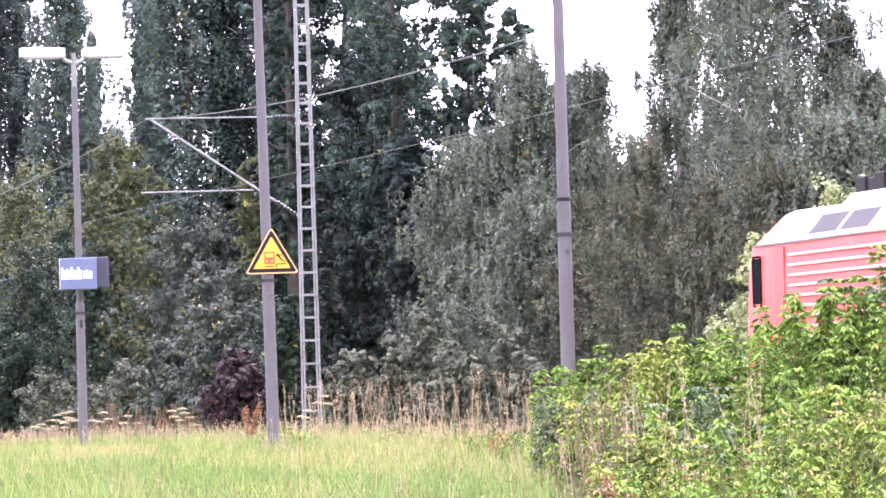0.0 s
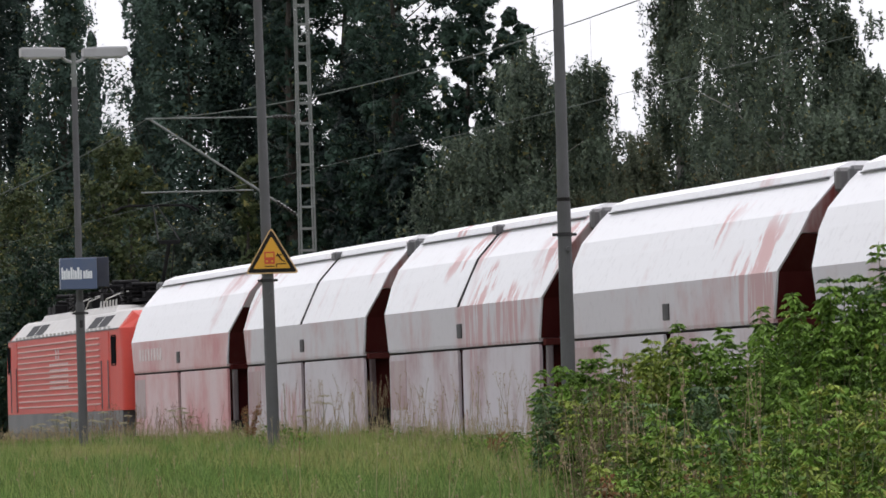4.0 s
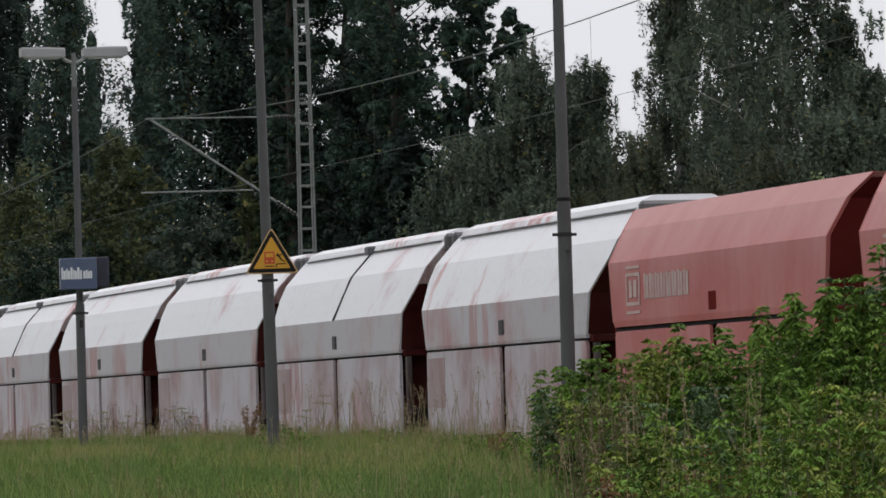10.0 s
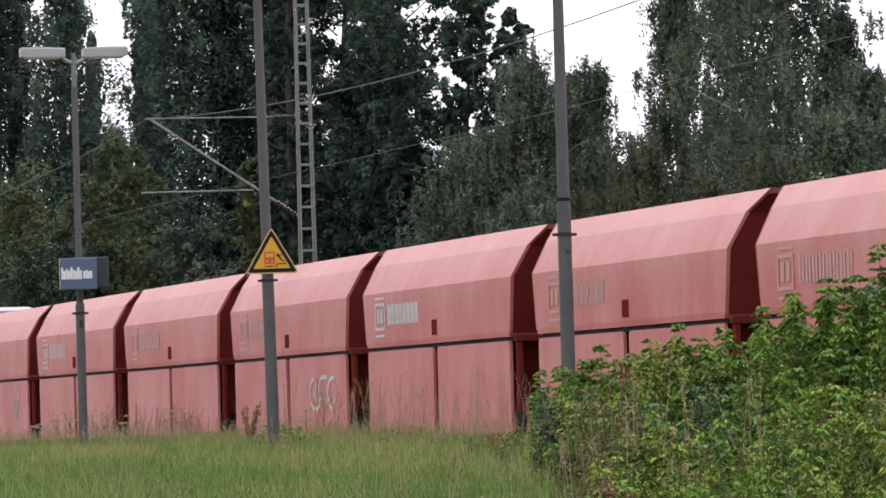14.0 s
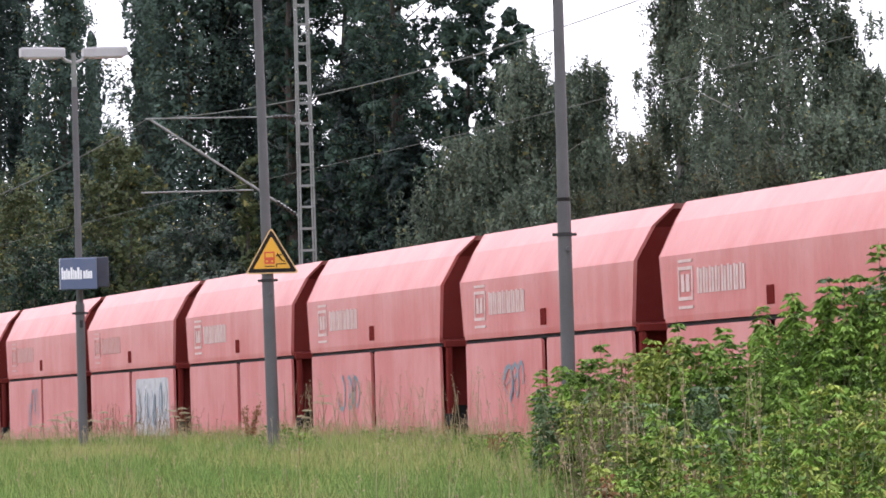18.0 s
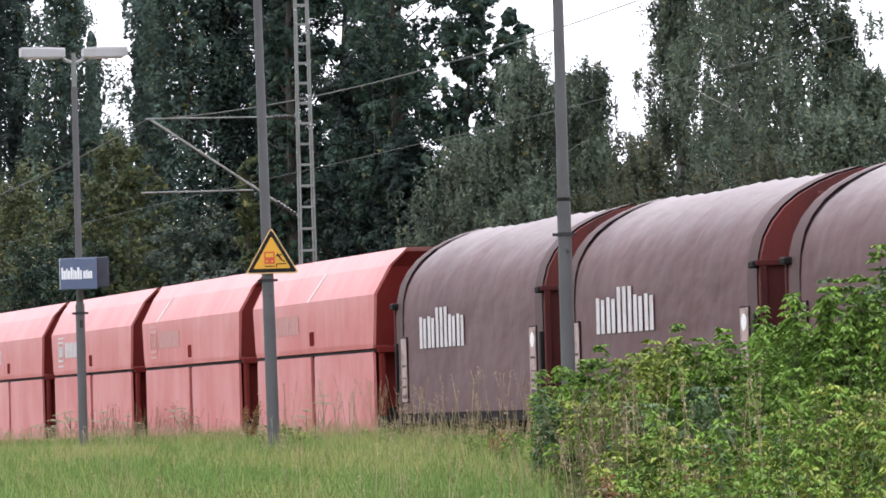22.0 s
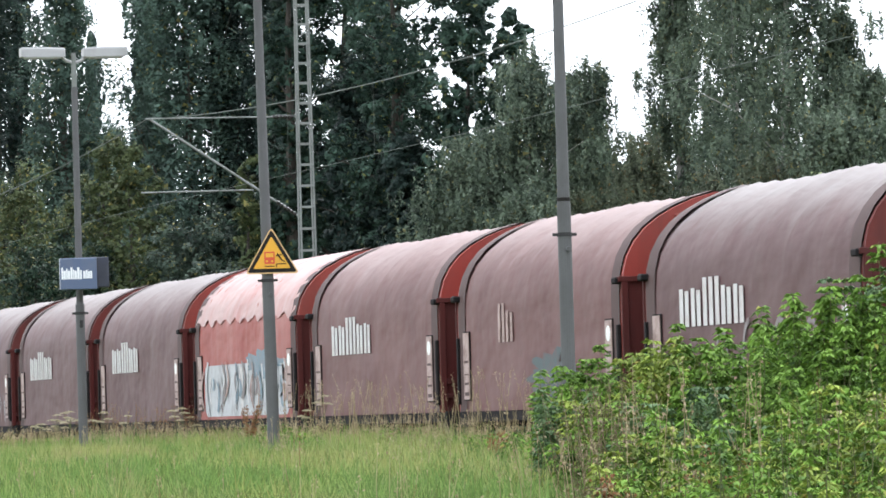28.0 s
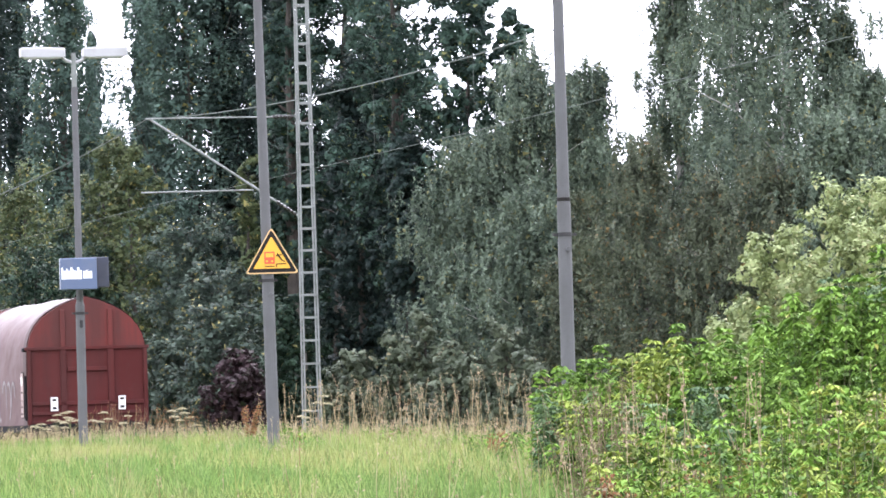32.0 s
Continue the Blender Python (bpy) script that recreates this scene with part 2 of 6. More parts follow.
RAIL = paint("rail_steel", (0.15, 0.10, 0.075), (0.08, 0.05, 0.035), 0.6, 0.5, 0.6, 5.0)
CONCRETE = paint("platform_concrete", (0.32, 0.31, 0.29), (0.14, 0.14, 0.10), 0.6, 0.85, 0.0, 1.5)
BARK = paint("dark_bark", (0.055, 0.045, 0.036), (0.02, 0.018, 0.015), 0.6, 0.9, 0.0, 3.0)
BIRCH_BARK = paint("birch_bark", (0.42, 0.40, 0.37), (0.05, 0.045, 0.04), 0.75, 0.8, 0.0, 4.0)
STEM = paint("green_stem", (0.09, 0.11, 0.035), (0.12, 0.08, 0.04), 0.5, 0.7, 0.0, 6.0)

LEAF_POPLAR = leaf_paint("poplar_leaves", (0.026, 0.044, 0.038), (0.100, 0.155, 0.120), (0.17, 0.16, 0.06), 0.03, patch=0.9)
# very dark leaf colour stands in for the shade inside the wood
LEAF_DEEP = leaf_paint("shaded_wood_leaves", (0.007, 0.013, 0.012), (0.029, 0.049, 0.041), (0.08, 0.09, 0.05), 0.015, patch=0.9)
LEAF_MAPLE = leaf_paint("maple_leaves", (0.012, 0.024, 0.020), (0.060, 0.104, 0.075), (0.15, 0.16, 0.06), 0.03, patch=0.9)
LEAF_BIRCH = leaf_paint("birch_leaves", (0.024, 0.038, 0.030), (0.160, 0.205, 0.142), (0.19, 0.18, 0.08), 0.04, patch=0.8, own=0.6)
# olive birch leaves, with the shade of the low growth put into the colour
LEAF_OLIVE = leaf_paint("olive_birch_leaves", (0.018, 0.026, 0.018), (0.122, 0.142, 0.088), (0.17, 0.12, 0.05), 0.05, patch=0.8, own=0.6)
LEAF_THICKET = leaf_paint("thicket_leaves", (0.010, 0.020, 0.015), (0.050, 0.088, 0.055), (0.16, 0.15, 0.06), 0.04)
LEAF_GREY = leaf_paint("grey_thicket_leaves", (0.024, 0.036, 0.029), (0.090, 0.125, 0.092), (0.22, 0.2, 0.08), 0.05)
LEAF_MIXED = leaf_paint("yellowing_thicket_leaves", (0.030, 0.046, 0.020), (0.115, 0.140, 0.062), (0.22, 0.2, 0.07), 0.06)
LEAF_COPPER = leaf_paint("copper_leaves", (0.026, 0.017, 0.019), (0.062, 0.038, 0.042), (0.04, 0.05, 0.03), 0.1)
LEAF_WILLOW = leaf_paint("willow_leaves", (0.13, 0.17, 0.07), (0.32, 0.37, 0.16), (0.36, 0.36, 0.18), 0.08)
LEAF_BUSH = leaf_paint("young_ash_leaves", (0.022, 0.054, 0.010), (0.24, 0.40, 0.07), (0.26, 0.27, 0.06), 0.015, 0.7, 0.15, 4.0, 0.35)
LEAF_BRAMBLE = leaf_paint("bramble_leaves", (0.05, 0.065, 0.045), (0.13, 0.155, 0.10), (0.22, 0.2, 0.12), 0.06)
LEAF_BLUE = leaf_paint("blue_green_leaves", (0.032, 0.068, 0.028), (0.165, 0.25, 0.12), (0.2, 0.22, 0.12), 0.05, 0.7, 0.15, 4.0, 0.35)
LEAF_YELLOW = leaf_paint("yellow_green_leaves", (0.05, 0.085, 0.014), (0.34, 0.42, 0.085), (0.34, 0.28, 0.08), 0.025, 0.7, 0.15, 4.0, 0.35)
UMBEL = leaf_paint("faded_umbel", (0.34, 0.31, 0.20), (0.55, 0.50, 0.36), (0.25, 0.2, 0.1), 0.1, 0.8, 0.2)
RUST_SEED = leaf_paint("rust_brown_seed", (0.14, 0.06, 0.03), (0.30, 0.15, 0.08), (0.35, 0.25, 0.12), 0.2, 0.8, 0.2)
SEED_PINK = leaf_paint("pinkish_grass_seed", (0.28, 0.22, 0.14), (0.48, 0.39, 0.26), (0.3, 0.2, 0.15), 0.2, 0.8, 0.25)
LEAF_DEAD = leaf_paint("withered_leaves", (0.10, 0.075, 0.045), (0.22, 0.18, 0.11), (0.3, 0.25, 0.16), 0.2)
def meadow_paint():
    """Grass in patches of fresh green, yellow green and bleached tips."""
    n = Nodes("meadow_grass", 0.65, 0.0, 0.3)
    r = n.island()
    c = n.mix(r, (0.058, 0.118, 0.024), (0.215, 0.325, 0.088))
    c = n.mix(n.ramp(n.noise(1.0, 3, 0.55, n.scaled(0.45, 0.05, 1.0)), 0.46, 0.56), c, n.mix(r, (0.135, 0.158, 0.038), (0.39, 0.40, 0.15)))
    c = n.mix(n.math("MULTIPLY", n.ramp(n.noise(1.0, 4, 0.6, n.scaled(1.0, 0.13, 1.0)), 0.52, 0.66), 0.6), c, n.mix(r, (0.13, 0.11, 0.055), (0.39, 0.33, 0.18)))
    n.put(n.b.inputs["Base Color"], c)
    glow = n.t.nodes.new("ShaderNodeBsdfTranslucent")
    n.put(glow.inputs["Color"], c)
    both = n.t.nodes.new("ShaderNodeMixShader")
    both.inputs[0].default_value = 0.35
    n.t.links.new(n.b.outputs[0], both.inputs[1])
    n.t.links.new(glow.outputs[0], both.inputs[2])
    n.t.links.new(both.outputs[0], n.t.nodes["Material Output"].inputs["Surface"])
    return n.m


GRASS = meadow_paint()
STRAW = leaf_paint("dry_grass", (0.22, 0.18, 0.10), (0.44, 0.37, 0.23), (0.2, 0.12, 0.07), 0.1, 0.7, 0.3)


def soil():
    n = Nodes("grassy_soil", 0.95, 0.0, 0.0)
    a, b = n.noise(0.35, 6), n.noise(6.0, 5)
    c = n.mix(n.ramp(a, 0.35, 0.7), (0.050, 0.085, 0.018), (0.085, 0.095, 0.030))
    c = n.mix(n.ramp(b, 0.45, 0.75), c, (0.045, 0.042, 0.022))
    n.bump(b, 0.6, 0.05)
    return n.done(c)


def gravel():
    n = Nodes("track_ballast", 0.9)
    a, b = n.noise(0.5, 4), n.noise(28.0, 3)
    c = n.mix(b, (0.05, 0.042, 0.035), (0.22, 0.19, 0.165))
    c = n.mix(n.ramp(a, 0.4, 0.7), c, (0.11, 0.075, 0.055))
    n.bump(b, 0.9, 0.03)
    return n.done(c)


SOIL, BALLAST = soil(), gravel()


# ---- mesh tools ----
def thing(name, label, category, group="", kind="", at=None):
    ob = new(name)
    ob.empty_display_size = 0.2
    if at is not None:
        ob.matrix_basis = at
    return tagged(ob, label, category, group, kind)


def part(name, bm, material, parent=None, label="", smooth=False, place=None):
    me = bpy.data.meshes.new(name)
    bm.normal_update()
    bm.to_mesh(me)
    bm.free()
    me.materials.append(material)
    if smooth:
        me.polygons.foreach_set("use_smooth", [True] * len(me.polygons))
    ob = new(name, me)
    ob.parent = parent
    if place is not None:
        ob.matrix_basis = place
    return tagged(ob, label)


def share(ob, place, parent=None):
    """Another object on the same mesh."""
    o = new(ob.name.split(".")[0], ob.data)
    o.parent = parent or ob.parent
    o.matrix_basis = place
    if "label" in ob:
        o["label"] = ob["label"]
    return o


def box(bm, x0, x1, y0, y1, z0, z1, bevel=0.0):
    vs = [bm.verts.new(p) for p in ((x0, y0, z0), (x1, y0, z0), (x1, y1, z0), (x0, y1, z0), (x0, y0, z1), (x1, y0, z1), (x1, y1, z1), (x0, y1, z1))]
    fs = [bm.faces.new([vs[i] for i in f]) for f in ((3, 2, 1, 0), (4, 5, 6, 7), (0, 1, 5, 4), (1, 2, 6, 5), (2, 3, 7, 6), (3, 0, 4, 7))]
    if bevel:
        es = list({e for f in fs for e in f.edges})
        bmesh.ops.bevel(bm, geom=es, offset=bevel, segments=1, affect="EDGES")
    return bm


def tube(bm, p0, p1, r0, r1=None, n=8, caps=True):
    r1 = r0 if r1 is None else r1
    a, b = Vector(p0), Vector(p1)
    q = (b - a).to_track_quat("Z", "Y")
    rings = []
    for c, r in ((a, r0), (b, r1)):
        rings.append([bm.verts.new(c + q @ Vector((r * math.cos(2 * math.pi * i / n), r * math.sin(2 * math.pi * i / n), 0))) for i in range(n)])
    for i in range(n):
        bm.faces.new((rings[0][i], rings[0][(i + 1) % n], rings[1][(i + 1) % n], rings[1][i]))
    if caps:
        bm.faces.new(rings[0][::-1])
        bm.faces.new(rings[1])
    return bm


def path_tube(bm, pts, r, n=6):
    for a, b in zip(pts, pts[1:]):
        tube(bm, a, b, r, r, n)
    return bm


def loft(bm, rings, closed=True, caps=True):
    """Skin between rings of equal length."""
    vr = [[bm.verts.new(p) for p in ring] for ring in rings]
    n = len(vr[0])
    for a, b in zip(vr, vr[1:]):
        for i in range(n if closed else n - 1):
            bm.faces.new((a[i], a[(i + 1) % n], b[(i + 1) % n], b[i]))
    if caps:
        bm.faces.new(vr[0][::-1])
        bm.faces.new(vr[-1])
    return bm


def quad_mesh(name, corners, material, parent=None, label="", kind=""):
    """Many loose quads (n, 4, 3) as one mesh."""
    n = len(corners)
    me = bpy.data.meshes.new(name)
    me.vertices.add(4 * n)
    me.vertices.foreach_set("co", np.ascontiguousarray(corners, np.float32).ravel())
    me.loops.add(4 * n)
    me.loops.foreach_set("vertex_index", np.arange(4 * n, dtype=np.int32))
    me.polygons.add(n)
    me.polygons.foreach_set("loop_start", np.arange(0, 4 * n, 4, dtype=np.int32))
    me.update(calc_edges=True)
    me.materials.append(material)
    ob = new(name, me)
    ob.parent = parent
    return tagged(ob, label, kind=kind)


RNG = np.random.default_rng(5)


def unit(v):
    return v / np.maximum(np.linalg.norm(v, axis=-1, keepdims=True), 1e-9)


def tri_mesh(name, corners, material, parent=None, label="", kind=""):
    """Many loose triangles (n, 3, 3) as one mesh: far leaves."""
    n = len(corners)
    me = bpy.data.meshes.new(name)
    me.vertices.add(3 * n)
    me.vertices.foreach_set("co", np.ascontiguousarray(corners, np.float32).ravel())
    me.loops.add(3 * n)
    me.loops.foreach_set("vertex_index", np.arange(3 * n, dtype=np.int32))
    me.polygons.add(n)
    me.polygons.foreach_set("loop_start", np.arange(0, 3 * n, 3, dtype=np.int32))
    me.update(calc_edges=True)
    me.materials.append(material)
    ob = new(name, me)
    ob.parent = parent
    return tagged(ob, label, kind=kind)


def leaf_quads(base, axis, length, width, droop=0.25, flat=0.0):
    """Leaves as pointed quads: base, two sides at the widest place, tip."""
    n = len(base)
    axis = unit(axis)
    side = unit(np.cross(axis, RNG.normal(size=(n, 3)) * (1 - flat) + np.array([0, 0, 1.0]) * flat))
    length = np.broadcast_to(np.asarray(length, float), (n,))[:, None]
    width = np.broadcast_to(np.asarray(width, float), (n,))[:, None]
    mid = base + axis * length * 0.45
    tip = base + axis * length - np.array([0, 0, 1.0]) * length * droop
    return np.stack([base, mid - side * width * 0.5, tip, mid + side * width * 0.5], axis=1)


def facing_leaves(base, normal, length, width, hang=0.0):
    """Small far leaves as triangles that face along their normals, turned at random within the face, or hanging by the share hang."""
    normal = unit(normal)
    axis = unit(np.cross(normal, RNG.normal(size=base.shape)) * (1 - hang) - np.array([0, 0, hang]))
    side = np.cross(normal, axis) * width[:, None] * 0.6
    axis = axis * length[:, None]
    return np.stack([base - axis * 0.4 - side, base - axis * 0.4 + side, base + axis * 0.7], axis=1)


# ---- the ground, the platform and the line ----
def smooth(a, b, v):
    t = min(1.0, max(0.0, (v - a) / (b - a)))
    return t * t * (3 - 2 * t)


EDGE = 21.15  # the platform's edge, beside the track
TRACK = 22.9  # the middle of the track
PLATFORM = 0.68


def ground_height(x, y):
    if x < EDGE + 0.01:
        slope = 0.60 * smooth(7, 26, y) + 0.53 * min(1.0, max(0.0, (y - 30) / 52))
        kerb = 1.13 * smooth(7, 26, y)
        near = smooth(17.5, 20.6, x)
        rise = (slope * (1 - near) + kerb * near) * smooth(-60, -6, x)
        return -0.45 + rise + 0.03 * noise.noise((x * 0.25, y * 0.12, 0)) * (1 - smooth(15, 20, x))
    if x < 26:
        return -0.28
    return -0.28 + 0.5 * smooth(27, 36, x) + 0.25 * noise.noise((x * 0.1, y * 0.1, 3)) * smooth(28, 40, x)


def ground_sheet():
    xs = sorted({-1500, -600, -250, -120, -80, *range(-60, -20, 10), *range(-20, 21, 2), 21, EDGE, EDGE + 0.02, 26, 27, *range(28, 60, 3), 80, 130, 300, 700, 1500})
    ys = sorted({-1500, -500, -150, -60, -25, *range(-10, 120, 3), *range(120, 330, 10), 400, 600, 1000, 1800})
    bm = bmesh.new()
    g = [[bm.verts.new((x, y, ground_height(x, y))) for y in ys] for x in xs]
    for i in range(len(xs) - 1):
        for j in range(len(ys) - 1):
            bm.faces.new((g[i][j], g[i + 1][j], g[i + 1][j + 1], g[i][j + 1]))
    return tagged(part("ground", bm, SOIL), "uneven grassy ground beside the railway line", "ground", kind="structure")


ground_sheet()


def track_bed():
    bm = bmesh.new()
    loft(bm, [[(21.3, y, -0.3), (21.35, y, -0.2), (24.6, y, -0.2), (25.9, y, -0.275), (25.9, y, -0.35), (21.3, y, -0.35)] for y in (-300, 0, 150, 600)])
    bed = tagged(part("track_bed", bm, BALLAST), "brown gravel ballast under the railway track", "track bed", kind="structure")
    for side in (-0.75, 0.75):
        x = TRACK + side
        bm = bmesh.new()
        loft(bm, [[(x - 0.07, y, -0.19), (x + 0.07, y, -0.19), (x + 0.015, y, -0.15), (x + 0.015, y, -0.05), (x + 0.035, y, -0.04), (x + 0.035, y, -0.004),
                   (x - 0.035, y, -0.004), (x - 0.035, y, -0.04), (x - 0.015, y, -0.05), (x - 0.015, y, -0.15)] for y in (-300, 0, 150, 600)])
        part("rail", bm, RAIL, bed, "rust-brown steel rail")
    bm = bmesh.new()
    box(bm, TRACK - 1.3, TRACK + 1.3, -0.13, 0.13, -0.26, -0.185)
    tie = part("sleeper", bm, CONCRETE, bed, place=pose(0, 30, 0))
    for k in range(1, 200):
        share(tie, pose(0, 30 + 0.62 * k, 0))


track_bed()


def platform_edge():
    ob = thing("platform_edge", "weathered concrete kerb blocks along the platform edge", "platform edge", kind="structure")
    bm = bmesh.new()
    box(bm, EDGE - 0.28, EDGE + 0.1, -0.995, 0.995, -0.35, PLATFORM + 0.01, 0.02)
    block = part("kerb_block", bm, CONCRETE, ob, place=pose(0, 30, 0))
    for k in range(1, 90):
        share(block, pose(0, 30 + 2 * k, 0))


platform_edge()


# ---- poles on the platform ----
def ring_band(parent, z, r, material=DARK, name="band"):
    bm = bmesh.new()
    tube(bm, (0, 0, z - 0.022), (0, 0, z + 0.022), r, r, 14)
    part(name, bm, material, parent)


def lug_band(parent, z, r):
    """A clamp with two bolt ears."""
    bm = bmesh.new()
    tube(bm, (0, 0, z - 0.025), (0, 0, z + 0.025), r + 0.012, r + 0.012, 14)
    for s in (-1, 1):
        box(bm, s * (r + 0.03) - 0.035, s * (r + 0.03) + 0.035, -0.02, 0.02, z - 0.018, z + 0.018)
    part("clamp", bm, DARK, parent)


def platform_lamp():
    ob = thing("street_lamp", "tall grey platform lamp post with twin white lamp heads", "lamp", at=pose(17, 103.5, PLATFORM - 0.02))
    bm = bmesh.new()
    tube(bm, (0, 0, -0.3), (0, 0, 2.7), 0.085, 0.085, 16)
    tube(bm, (0, 0, 2.7), (0, 0, 2.75), 0.085, 0.066, 16)
    tube(bm, (0, 0, 2.75), (0, 0, 6.75), 0.066, 0.058, 16)
    part("post", bm, POLE, ob, smooth=False)
    bm = bmesh.new()
    tube(bm, (0, 0, 6.7), (0, 0, 7.38), 0.05, 0.045, 12)
    tube(bm, (0, 0, 6.95), (0, 0, 7.0), 0.07, 0.07, 12)
    part("spigot", bm, GALV, ob)
    for s in (-1, 1):
        bm = bmesh.new()
        path_tube(bm, [(0, 0, 7.2), (s * 0.14, 0, 7.24), (s * 0.24, 0, 7.32)], 0.03, 8)
        part("arm", bm, LAMP_WHITE, ob)
        bm = bmesh.new()
        ends = []
        for u, w, lo, hi in ((0.17, 0.13, 7.26, 7.45), (0.20, 0.15, 7.25, 7.475), (0.6, 0.155, 7.25, 7.49), (0.97, 0.15, 7.26, 7.49), (1.0, 0.14, 7.275, 7.475)):
            ends.append([(s * u, -w, lo + 0.05), (s * u, w, lo + 0.05), (s * u, w, hi - 0.03), (s * u, w * 0.86, hi), (s * u, -w * 0.86, hi), (s * u, -w, hi - 0.03)])
        loft(bm, ends)
        bmesh.ops.recalc_face_normals(bm, faces=bm.faces)
        head = part("lamp_head", bm, LAMP_WHITE, ob)
        bm = bmesh.new()
        box(bm, min(s * 0.26, s * 0.92), max(s * 0.26, s * 0.92), -0.12, 0.12, 7.275, 7.32, 0.015)
        part("cover", bm, LAMP_GLASS, head, "frosted grey lamp cover")
    lug_band(ob, 2.55, 0.085)
    ring_band(ob, 0.55, 0.088, POLE)
    bm = bmesh.new()
    box(bm, -0.03, 0.03, -0.1, -0.08, 2.28, 2.42)
    part("hatch", bm, DARK, ob)
    return ob


platform_lamp()


def station_sign():
    """The lit box with the station's name, clamped to the lamp post at an angle."""
    ob = thing("station_sign", "dark blue station name box with white lettering on a lamp post", "sign", at=pose(17.02, 103.3, 3.93, 0, 0, -6))
    bm = bmesh.new()
    box(bm, -0.42, 0.26, -0.30, -0.06, -0.29, 0.29, 0.012)
    part("front_box", bm, NAME_BLUE, ob)
    bm = bmesh.new()
    box(bm, -0.06, 0.50, -0.02, 0.22, -0.25, 0.31, 0.012)
    part("rear_box", bm, NAME_DARK, ob)
    bm = bmesh.new()
    box(bm, 0.26, 0.275, -0.285, -0.075, -0.27, 0.27)
    part("end_plate", bm, DARK, ob)
    x = -0.395
    for k, (w, z0, z1) in enumerate(((0.035, -0.10, 0.12), (0.05, -0.10, 0.06), (0.03, -0.10, 0.10), (0.05, -0.10, 0.06), (0.045, -0.10, 0.12), (0.03, -0.10, 0.08), (0.05, -0.10, 0.06), (0.05, -0.10, 0.12), (0.04, -0.10, 0.06),
                                      (0.05, -0.09, 0.05), (0.035, -0.09, 0.07), (0.045, -0.09, 0.04), (0.04, -0.09, 0.05))):
        bm = bmesh.new()
        box(bm, x, x + w * 0.86, -0.308, -0.298, z0, z1)
        part("letter_bar", bm, NAME_WHITE, ob)
        x += w + (0.02 if k == 8 else 0.0)
    bm = bmesh.new()
    tube(bm, (0, 0.0, -0.22), (0, 0.0, 0.22), 0.1, 0.1, 12)
    part("bracket", bm, DARK, ob)


station_sign()


def tall_pole(x, y, lean, r, top, bands, label):
    ob = thing("pole", label, "pole", "tall poles along the platform", at=pose(x, y, PLATFORM - 0.02, 0, lean))
    bm = bmesh.new()
    z = [-0.3, 0.9, 3.0, 3.06, top]
    w = [r * 1.12, r * 1.1, r * 1.05, r * 0.95, r * 0.62]
    for a, b, ra, rb in zip(z, z[1:], w, w[1:]):
        tube(bm, (0, 0, a), (0, 0, b), ra, rb, 18)
    part("shaft", bm, POLE, ob)
    for b in bands:
        ring_band(ob, b, r * 1.08, SIGN_BLACK)
    return ob


P2 = tall_pole(17, 85.45, -0.6, 0.087, 9.6, (), "tall round grey steel pole carrying a yellow warning sign")
lug_band(P2, 2.62, 0.09)
P3 = tall_pole(17.015, 66.97, 0.0, 0.080, 9.4, (3.06,), "tall round grey steel pole with a dark band beside bushes")
lug_band(P3, 2.63, 0.083)
for pole, z in ((P2, 2.4), (P3, 2.45)):
    bm = bmesh.new()
    tube(bm, (0.02, -0.06, z), (0.02, -0.13, z), 0.035, 0.03, 10)
    part("cap", bm, POLE, pole)


def triangle(bm, side, y0, y1, round_off, z):
    """An upright rounded triangle, thick from y0 to y1."""
    h = side * math.sqrt(3) / 2
    cs = [Vector((-side / 2, 0, 0)), Vector((side / 2, 0, 0)), Vector((0, 0, h))]
    mid = sum(cs, Vector()) / 3
    ring = []
    for i, c in enumerate(cs):
        inner = c + (mid - c).normalized() * round_off * 2
        a0 = math.atan2(c.z - mid.z, c.x - mid.x)
        for k in range(-3, 4):
            a = a0 + k * math.pi / 9
            ring.append((inner.x + round_off * math.cos(a), inner.z + round_off * math.sin(a) + z))
    loft(bm, [[(x, y1, zz) for x, zz in ring], [(x, y0, zz) for x, zz in ring]])


